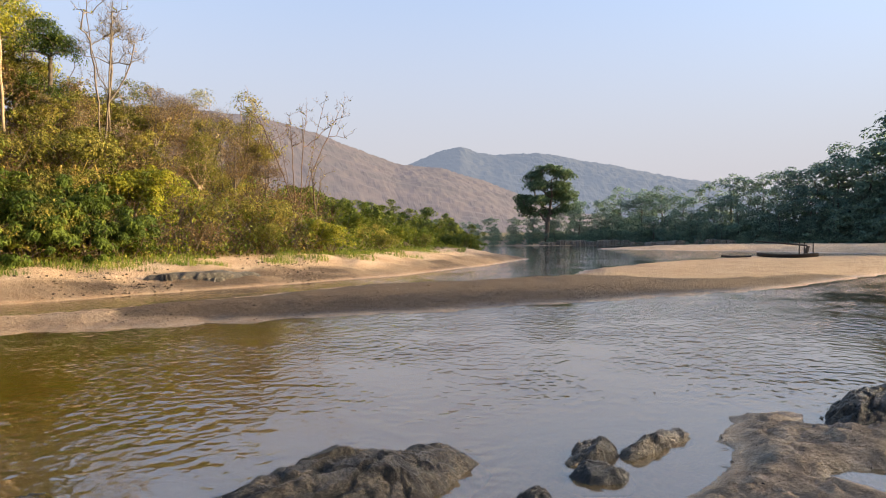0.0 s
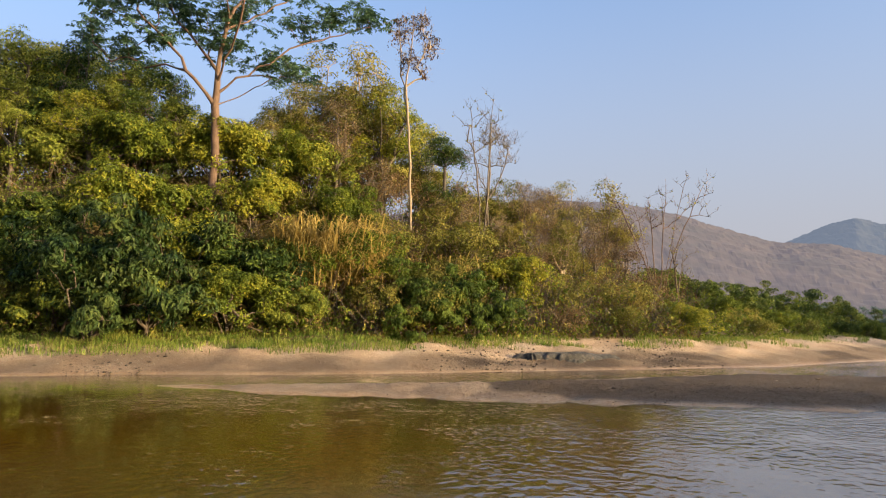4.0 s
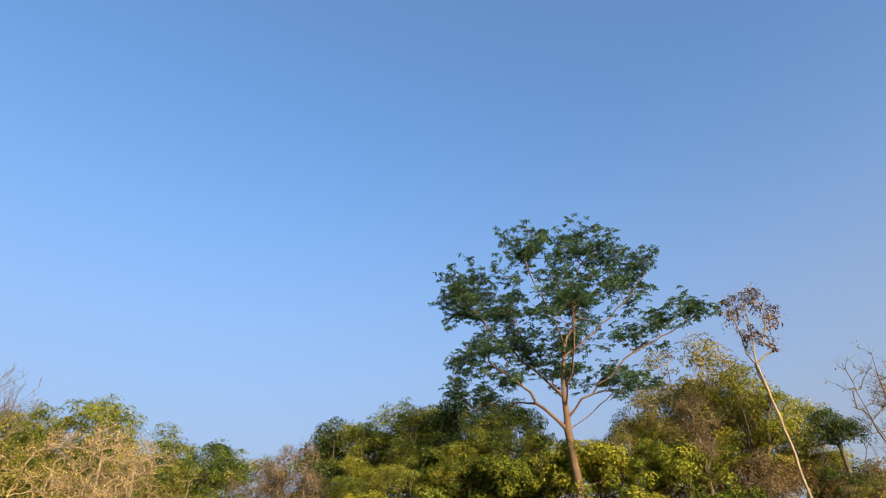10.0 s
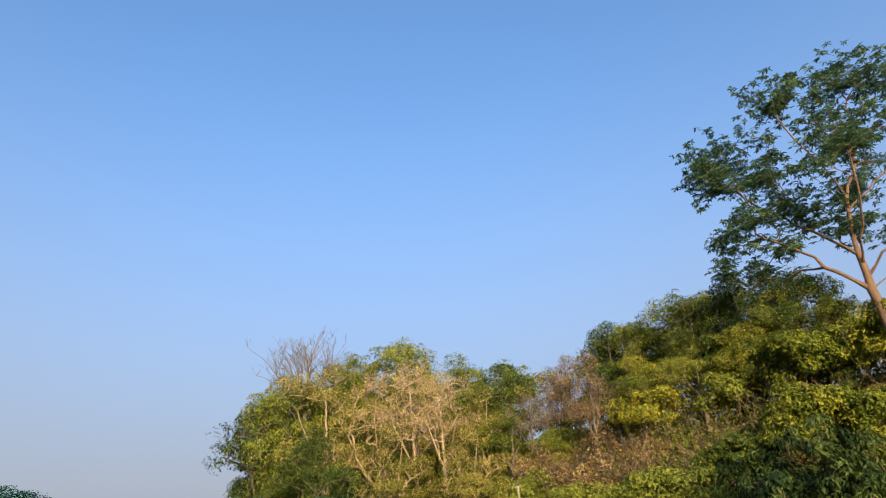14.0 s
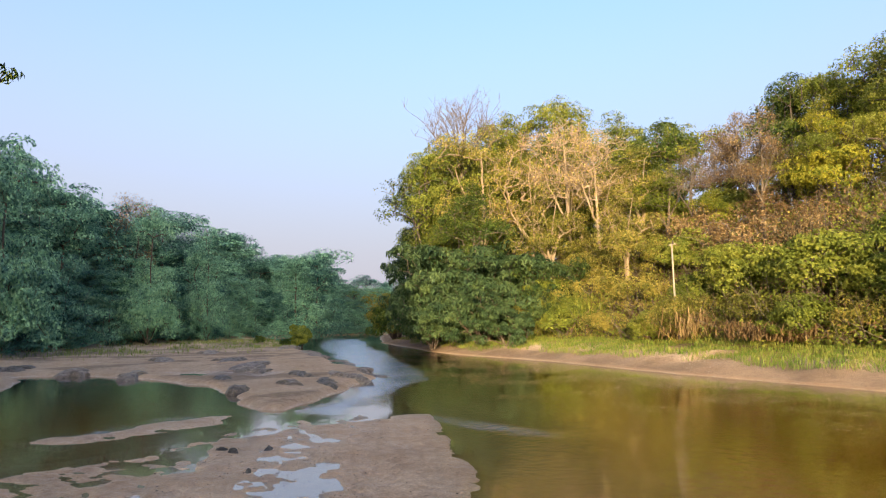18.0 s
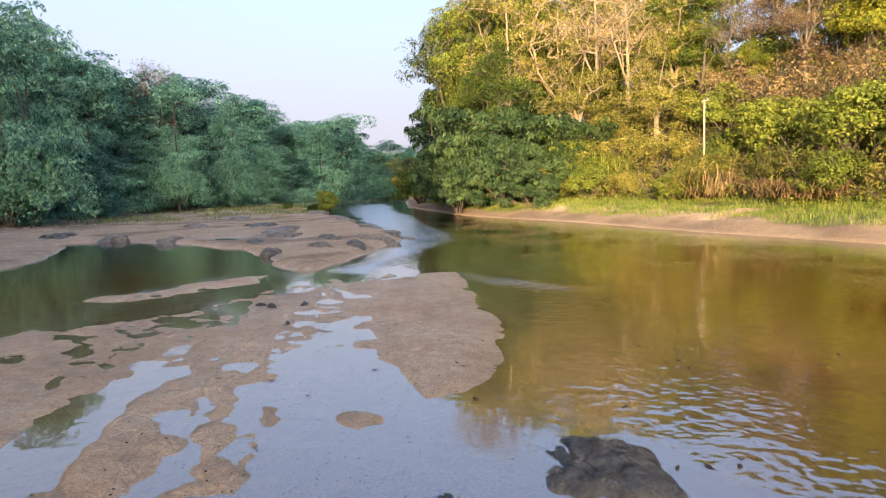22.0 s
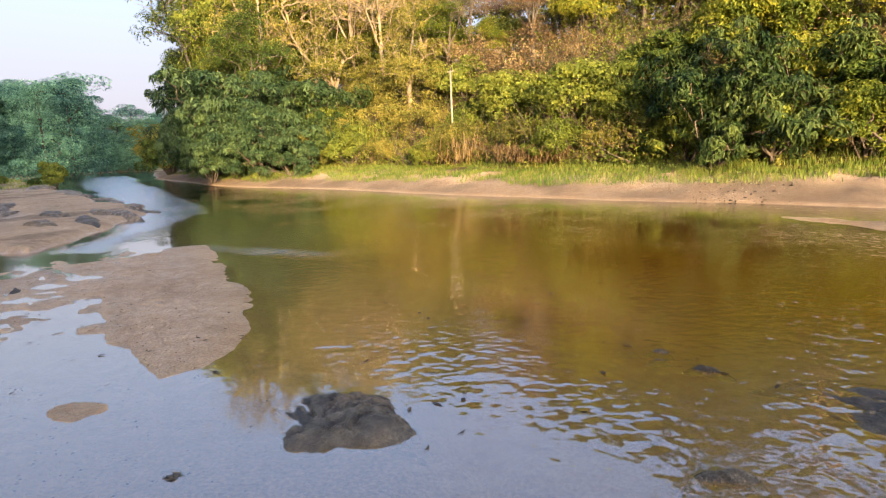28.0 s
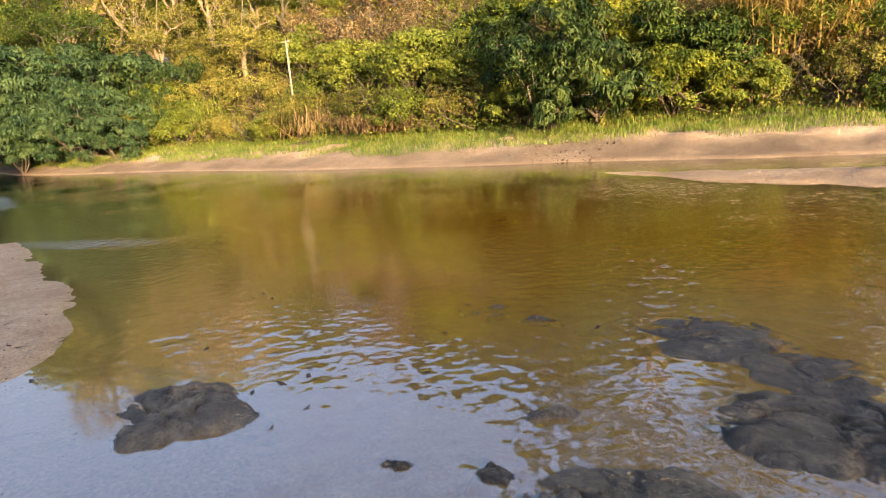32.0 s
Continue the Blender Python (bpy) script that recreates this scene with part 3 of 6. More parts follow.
    nz = nz + (4.0 + 2.6 * smooth(4, -2, y) + 8.0 * smooth(-3.5, -8, y)) * smooth(14, 24, x) * smooth(-0.2, 2.5, near - 0.4) * smooth(26, 16, y) + 3.0 * smooth(-6, -26, y) * smooth(-4, 6, x)
    z = np.where(near > 0, np.maximum(z, nz), z)
    # the country beyond
    r = np.hypot(x, y)
    z = z + np.where(r > 150, (r - 150) * 0.006, 0)
    return z, dict(bank=bank, bar=bar, far=far, right=right, spit=spit, flat=flat, left=left, near=near)


def ground_z(x, y):
    return float(height(np.array([float(x)]), np.array([float(y)]))[0][0])


def polar(az, d):
    """A place d metres away at az degrees to the left of +y."""
    return -math.sin(radians(az)) * d, math.cos(radians(az)) * d


def mesh_of(name, verts, faces, mat, smooth_shade=False):
    """A mesh from vertex and face arrays; all faces have the same number of corners."""
    verts, faces = np.asarray(verts, np.float32), np.asarray(faces, np.int32)
    me = bpy.data.meshes.new(name)
    k = faces.shape[1]
    me.vertices.add(len(verts)), me.loops.add(faces.size), me.polygons.add(len(faces))
    me.vertices.foreach_set("co", verts.ravel())
    me.loops.foreach_set("vertex_index", faces.ravel())
    me.polygons.foreach_set("loop_start", np.arange(0, faces.size, k, dtype=np.int32))
    me.polygons.foreach_set("loop_total", np.full(len(faces), k, np.int32))
    me.polygons.foreach_set("use_smooth", np.full(len(faces), smooth_shade))
    me.materials.append(mat)
    me.update(calc_edges=True)
    return me


def build_ground():
    az = np.concatenate([np.arange(-46, 152, 0.4), np.arange(152, 314, 3.0)])
    rad = np.concatenate([[0.02], np.geomspace(0.5, 2.2, 40)[:-1], np.geomspace(2.2, 14, 170)[:-1], np.geomspace(14, 42, 76)[:-1], np.geomspace(42, 2200, 100)])
    A, R = np.meshgrid(np.radians(az), rad, indexing="ij")
    x, y = -np.sin(A) * R, np.cos(A) * R
    z, d = height(x, y)
    na, nr = A.shape
    i = np.arange(na)[:, None] * nr + np.arange(nr - 1)[None, :]
    j = ((np.arange(na) + 1) % na)[:, None] * nr + np.arange(nr - 1)[None, :]
    faces = np.stack([i, i + 1, j + 1, j], -1).reshape(-1, 4)
    verts = np.stack([x, y, z], -1).reshape(-1, 3)
    me = mesh_of("ground", verts, faces, MAT_GROUND, True)
    zone = np.zeros((len(verts), 4), np.float32)
    zone[:, 3] = 1
    dark = smooth(0.0, 0.4, d["bar"]) * smooth(-0.2, 0.3, inside(x, y, DARK_BAR) + 0.5 * fbm(x, y, 2.5, 5, 71))
    dark = np.maximum(dark, (0.68 + 0.32 * smooth(-0.1, 0.3, fbm(x, y, 1.6, 5, 73))) * (1 - 0.3 * smooth(-9, -15, x)) * smooth(0.0, 0.4, d["bank"]) * smooth(2.9, 1.5, d["bank"] + 1.3 * fbm(x, y, 2.4, 4, 75)))
    flat = smooth(0, 0.6, d["flat"])
    streak = fbm(x * 0.8 - y * 0.6, (y * 0.8 + x * 0.6) * 2.4, 3.0, 5, 77)
    dark = np.maximum(dark, 0.62 * flat * smooth(0.02, 0.22, streak))
    # grit tone over the whole bar, darkening it in place of softer light
    dark = np.maximum(dark, 0.4 * smooth(0, 0.6, d["bar"]))
    zone[:, 0] = np.clip(dark, 0, 1).ravel()
    zone[:, 1] = np.clip(np.maximum(smooth(-0.5, 0.6, d["flat"]) * 0.3, smooth(-0.2, 0.4, d["near"])), 0, 1).ravel()
    soil = np.maximum.reduce([smooth(3.2, 4.6, d["bank"] - 1.2 * (A < np.radians(36))), smooth(1.5, 5, d["left"]), smooth(9, 14, d["right"])])
    zone[:, 2] = soil.ravel()
    at = me.attributes.new("zone", "FLOAT_COLOR", "POINT")
    at.data.foreach_set("color", zone.ravel())
    return tagged(new("ground", me), "sandy river bed and banks with wet sand and gravel", "ground", kind="structure")


build_ground()


def build_water():
    az = np.concatenate([np.arange(-46, 152, 0.6), np.arange(152, 314, 6.0)])
    rad = np.concatenate([[0.02], 0.6 * (130 / 0.6) ** (np.arange(150) / 149.0)])
    A, R = np.meshgrid(np.radians(az), rad, indexing="ij")
    x, y = -np.sin(A) * R, np.cos(A) * R
    na, nr = A.shape
    i = np.arange(na)[:, None] * nr + np.arange(nr - 1)[None, :]
    j = ((np.arange(na) + 1) % na)[:, None] * nr + np.arange(nr - 1)[None, :]
    faces = np.stack([i, i + 1, j + 1, j], -1).reshape(-1, 4)
    me = mesh_of("water", np.stack([x, y, 0 * R], -1).reshape(-1, 3), faces, MAT_WATER)
    at = me.attributes.new("depth", "FLOAT", "POINT")
    at.data.foreach_set("value", np.clip(-height(x, y)[0], 0, 2).ravel().astype(np.float32))
    # wind ripples over the open pool, slack water beside the spit
    lively = np.interp(np.degrees(A), [-46, 40, 62, 84, 96, 106, 124, 150, 152], [1.1, 1.0, 0.5, 0.48, 0.5, 0.5, 0.3, 0.3, 0.6])
    for reach in RIFFLES:
        lively = np.maximum(lively, 1.95 * smooth(-0.35, 0.3, inside(x, y, reach) + 0.5 * fbm(x, y, 1.2, 3, 87)))
    at = me.attributes.new("ripple", "FLOAT", "POINT")
    at.data.foreach_set("value", lively.ravel().astype(np.float32))
    return tagged(new("water", me), "shallow brown river water with light ripples", "water", kind="structure")


build_water()


def far_hill(name, label, dist, profile, depth, mat, seed):
    """A wooded ridge; profile: heading and height of its crest in degrees."""
    azs = np.arange(profile[0][0], profile[-1][0], 0.16)
    el = np.interp(azs, [p[0] for p in profile], [p[1] for p in profile])
    bell = np.hanning(9)
    el = np.convolve(np.pad(el, 4, mode="edge"), bell / bell.sum(), mode="valid")
    crest = dist * np.tan(np.radians(el)) + 1.6
    rows = np.linspace(0, 1, 40)
    verts = []
    for v in rows:
        r = dist - depth * (1 - v)
        x, y = -np.sin(np.radians(azs)) * r, np.cos(np.radians(azs)) * r
        rough = fbm(x, y, depth * 0.5, 5, seed) * 0.10 * crest * np.sin(math.pi * v) + (0.4 + 0.6 * v) * dist * 0.004 * fbm(x, y, dist * 0.010, 4, seed + 5)
        verts.append(np.stack([x, y, crest * (1 - (1 - v) ** 1.6) + rough - (1 - v) * 4], -1))
    verts = np.stack(verts, 1)
    na, nr = verts.shape[:2]
    i = np.arange(na - 1)[:, None] * nr + np.arange(nr - 1)[None, :]
    faces = np.stack([i, i + 1, i + nr + 1, i + nr], -1).reshape(-1, 4)
    return tagged(new(name, mesh_of(name, verts.reshape(-1, 3), faces, mat)), label, "hill", kind="structure")


# last two values: glow that stands in for haze, and its share
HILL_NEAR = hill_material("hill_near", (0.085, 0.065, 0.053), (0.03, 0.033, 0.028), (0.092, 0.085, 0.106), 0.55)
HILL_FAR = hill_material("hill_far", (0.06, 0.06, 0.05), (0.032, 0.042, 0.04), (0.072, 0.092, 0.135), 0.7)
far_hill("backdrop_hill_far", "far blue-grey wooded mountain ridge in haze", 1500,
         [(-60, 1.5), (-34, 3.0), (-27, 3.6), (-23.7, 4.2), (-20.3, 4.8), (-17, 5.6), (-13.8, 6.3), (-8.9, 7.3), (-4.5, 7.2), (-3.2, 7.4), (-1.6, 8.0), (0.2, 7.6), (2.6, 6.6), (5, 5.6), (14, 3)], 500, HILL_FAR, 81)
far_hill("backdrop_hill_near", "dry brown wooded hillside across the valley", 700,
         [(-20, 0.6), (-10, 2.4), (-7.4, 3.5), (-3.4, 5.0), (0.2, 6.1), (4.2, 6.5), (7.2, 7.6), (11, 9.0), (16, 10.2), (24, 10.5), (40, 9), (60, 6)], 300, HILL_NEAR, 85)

# ---- plants ----
from functools import partial


def thing(name, label, category, group=""):
    ob = new(name)
    ob.empty_display_size = 0.2
    return tagged(ob, label, category, group)


def part(name, me, parent, label=""):
    ob = new(name, me)
    ob.parent = parent
    return tagged(ob, label) if label else ob


def frustums(a, b, ra, rb, sides):
    """Tapered tubes from the points a to b."""
    a, b = np.asarray(a, float), np.asarray(b, float)
    w = b - a
    w /= np.linalg.norm(w, axis=1)[:, None] + 1e-9
    u = np.cross(w, np.where(np.abs(w[:, 2:]) > 0.9, [[1, 0, 0]], [[0, 0, 1]]))
    u /= np.linalg.norm(u, axis=1)[:, None] + 1e-9
    v = np.cross(w, u)
    ang = np.arange(sides) * 2 * math.pi / sides
    ring = u[:, None] * np.cos(ang)[None, :, None] + v[:, None] * np.sin(ang)[None, :, None]
    low = a[:, None] + ring * np.asarray(ra)[:, None, None]
    top = b[:, None] + ring * np.asarray(rb)[:, None, None]
    n = len(a)
    verts = np.concatenate([low, top], 1).reshape(-1, 3)
    k = np.arange(sides)
    one = np.stack([k, (k + 1) % sides, sides + (k + 1) % sides, sides + k], -1)
    faces = (np.arange(n)[:, None, None] * 2 * sides + one[None]).reshape(-1, 4)
    return verts, faces


def leaves(rng, anchors, per, spread, length, width, flat=0.75, droop=0.0, out=0.5):
    """Folded pointed leaves on the domed outside of a clump round each anchor, hanging outwards and down."""
    anchors = np.asarray(anchors, float)
    mid = anchors.mean(0)
    n = len(anchors) * per
    at = np.repeat(anchors, per, axis=0)
    size = np.repeat(spread * rng.uniform(0.9, 2.1, (len(anchors), 1)), per, axis=0)
    away = at - mid
    away /= np.linalg.norm(away, axis=1)[:, None] + 1e-6
    d = rng.normal(size=(n, 3)) + away * out + [0, 0, 0.45]
    d /= np.linalg.norm(d, axis=1)[:, None] + 1e-6
    c = at + d * size * rng.uniform(0.45, 1.0, (n, 1)) ** 0.6 * [1, 1, flat]
    nrm = d + away * out * 0.5 + rng.normal(size=c.shape) * 0.38 + [0, 0, 0.45]
    nrm /= np.linalg.norm(nrm, axis=1)[:, None]
    hang = d * [1, 1, 0.2] + rng.normal(size=c.shape) * 0.55
    hang[:, 2] -= 0.25 + droop
    hang -= (hang * nrm).sum(1)[:, None] * nrm
    hang /= np.linalg.norm(hang, axis=1)[:, None] + 1e-6
    side = np.cross(nrm, hang)
    ln = length * rng.uniform(0.6, 1.3, (n, 1))
    wd = width * rng.uniform(0.6, 1.3, (n, 1))
    fold = nrm * ln * 0.13
    base, tip = c - hang * ln * 0.5 - fold * 0.4, c + hang * ln * 0.5 - fold
    left, right = c + side * wd * 0.5 + fold * 0.5, c - side * wd * 0.5 + fold * 0.5
    verts = np.stack([base, right, tip, left], 1).reshape(-1, 3)
    return verts, np.arange(len(verts)).reshape(-1, 4)


def rosettes(rng, centres, count, length, width):
    """Whorls of narrow drooping leaflets that spread from each centre."""
    centres = np.asarray(centres, float)
    c = np.repeat(centres, count, axis=0)
    n = len(c)
    tilt = np.repeat(rng.normal(size=(len(centres), 3)) * 0.35, count, axis=0) + [0, 0, 1]
    a = np.tile(np.arange(count) * 6.283 / count, len(centres)) + np.repeat(rng.uniform(0, 6.28, len(centres)), count) + rng.normal(size=n) * 0.25
    way = np.stack([np.cos(a), np.sin(a), rng.normal(size=n) * 0.3 - 0.25], -1)
    way -= (way * tilt).sum(1)[:, None] * tilt * 0.5
    way /= np.linalg.norm(way, axis=1)[:, None]
    side = np.cross(tilt, way)
    side /= np.linalg.norm(side, axis=1)[:, None] + 1e-6
    ln, wd = length * rng.uniform(0.55, 1.25, (n, 1)), width * rng.uniform(0.7, 1.3, (n, 1))
    mid = c + way * ln * 0.55
    tip = c + way * ln + [0, 0, -0.18] * ln
    verts = np.stack([c, mid - side * wd * 0.5, tip, mid + side * wd * 0.5], 1).reshape(-1, 3)
    return verts, np.arange(n * 4).reshape(-1, 4)


class Plant:
    """A woody frame grown from trunk lines towards the places where leaves sit."""

    def __init__(self, seed):
        self.rng = np.random.default_rng(seed)
        self.pos, self.parent, self.tips = [], [], []

    def line(self, points, start=-1, wiggle=0.05, step=0.5):
        last = start
        prev = np.array(self.pos[start]) if start >= 0 else None
        for p in points:
            p = np.array(p, float)
            if prev is None:
                self.pos.append(p), self.parent.append(-1)
                last = len(self.pos) - 1
            else:
                k = max(1, int(np.linalg.norm(p - prev) / step))
                for i in range(1, k + 1):
                    q = prev + (p - prev) * i / k + self.rng.normal(size=3) * wiggle * (i < k)
                    self.pos.append(q), self.parent.append(last)
                    last = len(self.pos) - 1
            prev = p
        return last

    def nearest(self, p):
        a = np.array(self.pos)
        d = np.linalg.norm(a - p, axis=1) + 0.9 * np.maximum(0, a[:, 2] - p[2] + 0.15)
        return int(d.argmin())

    def reach(self, anchors, wiggle=0.06, step=0.45, tip=True):
        root = np.array(self.pos[0])
        for p in sorted(anchors, key=lambda q: np.linalg.norm(np.array(q) - root)):
            i = self.nearest(p)
            a = np.array(self.pos[i])
            sag = a + (np.array(p) - a) * 0.5 + [0, 0, 0.10 * np.linalg.norm(np.array(p) - a)]
            end = self.line([sag, p], i, wiggle, step)
            if tip:
                self.tips.append(end)

    def twigs(self, per, length, rise=0.4):
        """Fine bare twigs at every tip."""
        for t in list(self.tips):
            for _ in range(per):
                d = self.rng.normal(size=3)
                d[2] = abs(d[2]) + rise
                d *= length * self.rng.uniform(0.5, 1.2) / np.linalg.norm(d)
                p = np.array(self.pos[t])
                self.line([p + d * 0.5 + self.rng.normal(size=3) * 0.04, p + d], t, 0.03, length)

    def wood(self, tip_radius, base_radius, sides=5):
        pos, par = np.array(self.pos), np.array(self.parent)
        load = np.zeros(len(pos))
        kids = np.zeros(len(pos), int)
        for p in par[par >= 0]:
            kids[p] += 1
        load[kids == 0] = 1
        for i in range(len(pos) - 1, 0, -1):
            if par[i] >= 0:
                load[par[i]] += load[i]
        power = math.log(max(base_radius / tip_radius, 1.01)) / math.log(max(load[0], 2))
        r = tip_radius * np.maximum(load, 1) ** power
        k = np.where(par >= 0)[0]
        thick = r[par[k]] > base_radius * 0.35
        parts, count = [], 0
        vs, fs = [], []
        for sel, n in ((thick, sides + 3), (~thick, max(3, sides - 1))):
            q = k[sel]
            if len(q):
                v, f = frustums(pos[par[q]], pos[q] + (pos[q] - pos[par[q]]) * 0.04, np.minimum(r[par[q]], r[q] * 1.6), r[q], n)
                vs.append(v), fs.append(f + count)
                count += len(v)
        return np.vstack(vs), np.vstack(fs)


def lobes_points(rng, lobes, count, shell=0.55):
    """Points in the outer part of ellipsoid lobes (x, y, z, rx, ry, rz)."""
    out = []
    vol = np.array([l[3] * l[4] * l[5] for l in lobes]) ** 0.75
    for l, n in zip(lobes, np.maximum(1, (count * vol / vol.sum()).round().astype(int))):
        d = rng.normal(size=(n, 3))
        d /= np.linalg.norm(d, axis=1)[:, None]
        d[:, 2] = np.where(d[:, 2] < -0.5, -d[:, 2], d[:, 2])
        r = rng.uniform(shell, 1.05, (n, 1))
        out.append(np.array(l[:3]) + d * r * np.array(l[3:]))
    return np.vstack(out)


def make_plant(name, label, category, seed, trunk, lobes, clumps, per, spread, leaf, leaf_mat, bark, radii, group="", twig=0, twig_len=0.5, sides=5, flat=0.75, droop=0.0, shell=0.55):
    """A tree or shrub at the origin: trunk lines, then limbs to each clump of leaves."""
    p = Plant(seed)
    first = p.line(trunk[0], -1, 0.04, 0.6)
    for t in trunk[1:]:
        p.line(t[1:], p.nearest(np.array(t[0])), 0.07, 0.6)
    anchors = lobes_points(p.rng, lobes, clumps, shell)
    p.reach(anchors, 0.07, 0.7)
    at = np.array([p.pos[t] for t in p.tips])
    if twig:
        p.twigs(twig, twig_len)
    ob = thing(name, label, category, group)
    v, f = p.wood(radii[0], radii[1], sides)
    part("trunk", mesh_of(name + "_trunk", v, f, bark, True), ob)
    if per:
        v, f = leaves(p.rng, at, per, spread, leaf[0], leaf[1], flat, droop)
        part("crown", mesh_of(name + "_crown", v, f, leaf_mat), ob)
    return ob


class Kind:
    """A kind of plant with a few builds; set() puts another one at its place."""

    def __init__(self, builds, height):
        self.builds, self.height, self.used, self.taller = builds, height, [False] * len(builds), None

    def set(self, x, y, tall, rng, wide=1.0, sink=0.1, z=None):
        if self.taller and tall > 10.5:
            return self.taller.set(x, y, tall, rng, wide, sink, z)
        i = self.used.index(False) if False in self.used else int(rng.integers(len(self.builds)))
        s = tall / self.height
        z = ground_z(x, y) if z is None else z
        m = pose(x, y, z - sink, 0, 0, float(rng.uniform(0, 360))) @ Matrix.Diagonal((s * wide, s * wide, s, 1))
        if self.used[i]:
            k = self.builds[i].scale
            return copy_thing(self.builds[i], m @ Matrix.Diagonal((1 / k[0], 1 / k[1], 1 / k[2], 1)))
        self.used[i] = True
        self.builds[i] = self.builds[i]()
        self.builds[i].matrix_basis = m
        return self.builds[i]


def shrub_kind(name, label, leaf_mat, seed, group, clumps=76, per=100, leaf=(0.105, 0.05), spread=0.2, bark=BARK_DARK, builds=2, droop=0.2):
    made = []
    for k in range(builds):
        rng = np.random.default_rng(seed + k)
        lobes = [(0, 0, 0.9, 0.95, 0.95, 0.85)] + [(*(rng.uniform(-0.9, 0.9, 2)), rng.uniform(0.5, 1.4), *rng.uniform(0.45, 0.8, 3)) for _ in range(5)]
        stems = [[(0, 0, -0.2), (0, 0, 0.3), tuple(rng.uniform(-0.3, 0.3, 2)) + (1.1,)]]
        stems += [[(0, 0, 0.1), tuple(rng.uniform(-0.8, 0.8, 2)) + (1.0,)] for _ in range(4)]
        made.append(partial(make_plant, name, label, "shrub", seed + k, stems, lobes, clumps, per, spread, leaf, leaf_mat, bark, (0.006, 0.06), group, sides=4, droop=droop, shell=0.5))
    return Kind(made, 2.0)


def big_shrub_kind(name, label, leaf_mat, seed, group):
    """A house-high dome of foliage down to the ground."""
    made = []
    for k in range(2):
        rng = np.random.default_rng(seed + k)
        lobes = [(0, 0, 2.0, 1.4, 1.4, 1.4)] + [(rng.uniform(1.0, 2.5) * math.cos(a), rng.uniform(1.0, 2.5) * math.sin(a), rng.uniform(0.5, 3.8), *rng.uniform(0.4, 0.95, 3)) for a in rng.uniform(0, 6.28, 24)]
        stems = [[(0, 0, -0.3), (0, 0, 0.5), (0.2, 0.1, 2.2)]] + [[(0, 0, 0.2), tuple(rng.uniform(-1.6, 1.6, 2)) + (1.8,)] for _ in range(6)]
        made.append(partial(make_plant, name, label, "shrub", seed + k, stems, lobes, 170, 46, 0.24, (0.30, 0.085), leaf_mat, BARK_DARK, (0.008, 0.11), group, sides=4, droop=0.6, shell=0.6))
    return Kind(made, 4.2)


def tree_kind(name, label, leaf_mat, seed, group, tall=8.0, spread_r=2.2, crown_low=0.35, clumps=220, per=34, leaf=(0.17, 0.075), cl=0.34, bark=BARK_GREY, radii=(0.012, 0.16), builds=2, twig=0, lobes_n=10, droop=0.2, forks=4, flat=0.75):
    made = []
    for k in range(builds):
        rng = np.random.default_rng(seed + k)
        low, mid = tall * crown_low, tall * (crown_low + 1) / 2
        lobes = []
        for _ in range(lobes_n):
            h = rng.uniform(low + 0.12 * tall, tall * 0.86)
            wide = spread_r * (0.75 if h > mid + 0.2 * tall else 1.0)
            a, r = rng.uniform(0, 6.28), rng.uniform(0.25, 0.75) * wide
            q = rng.uniform(0.30, 0.48) * spread_r
            lobes.append((r * math.cos(a), r * math.sin(a), h, q * 1.15, q * 1.15, q * 0.8))
        if crown_low < 0.05:
            lobes += [(spread_r * 0.6 * math.cos(k2), spread_r * 0.6 * math.sin(k2), tall * 0.13, spread_r * 0.45, spread_r * 0.45, tall * 0.13) for k2 in (0.3, 1.6, 2.8, 4.1, 5.3)]
        lobes.append((0, 0, tall * 0.88, spread_r * 0.4, spread_r * 0.4, tall * 0.11))
        lean = rng.uniform(-0.06, 0.06, 2) * tall
        trunk = [[(0, 0, -0.3), (lean[0] * 0.2, lean[1] * 0.2, low * 0.6), (lean[0] * 0.6, lean[1] * 0.6, mid), (lean[0], lean[1], tall * 0.85)]]
        for f in range(forks):
            a = f * 6.28 / forks + rng.uniform(-0.5, 0.5)
            h = rng.uniform(0.75, 1.25) * low
            trunk.append([(0, 0, h), (spread_r * 0.35 * math.cos(a), spread_r * 0.35 * math.sin(a), h + 0.16 * tall), (spread_r * 0.6 * math.cos(a), spread_r * 0.6 * math.sin(a), h + 0.36 * tall)])
        made.append(partial(make_plant, name, label, "tree", seed + k, trunk, lobes, clumps, per, cl, leaf, leaf_mat, bark, radii, group, twig, 0.7, flat=flat, droop=droop))
    return Kind(made, tall)


G_BANK, G_SLOPE, G_LEFT, G_RIGHT = "bushes along the far bank", "trees on the wooded slope", "trees of the shaded forest", "trees across the pool"
shrub_green = shrub_kind("green_shrub", "bushy green shrub on the river bank", LEAF_GREEN, 100, G_BANK)
shrub_deep = shrub_kind("dark_shrub", "dense dark green shrub with drooping leaves", LEAF_DEEP, 110, G_BANK, leaf=(0.15, 0.055))
shrub_lime = shrub_kind("creeper_shrub", "shrub smothered in yellow-green creepers", LEAF_LIME, 120, G_BANK, leaf=(0.095, 0.065))
shrub_olive = shrub_kind("olive_shrub", "dusty olive-green shrub on the slope", LEAF_OLIVE, 130, G_BANK, per=62, leaf=(0.095, 0.042))
shrub_dry = shrub_kind("dry_shrub", "dry brown twiggy shrub with withered leaves", LEAF_DRY, 140, G_BANK, clumps=120, per=12, leaf=(0.12, 0.045), bark=BARK_GREY)
big_shrub = big_shrub_kind("large_dark_shrub", "large dark green bush hanging over the bank", LEAF_BUSH, 150, G_BANK)
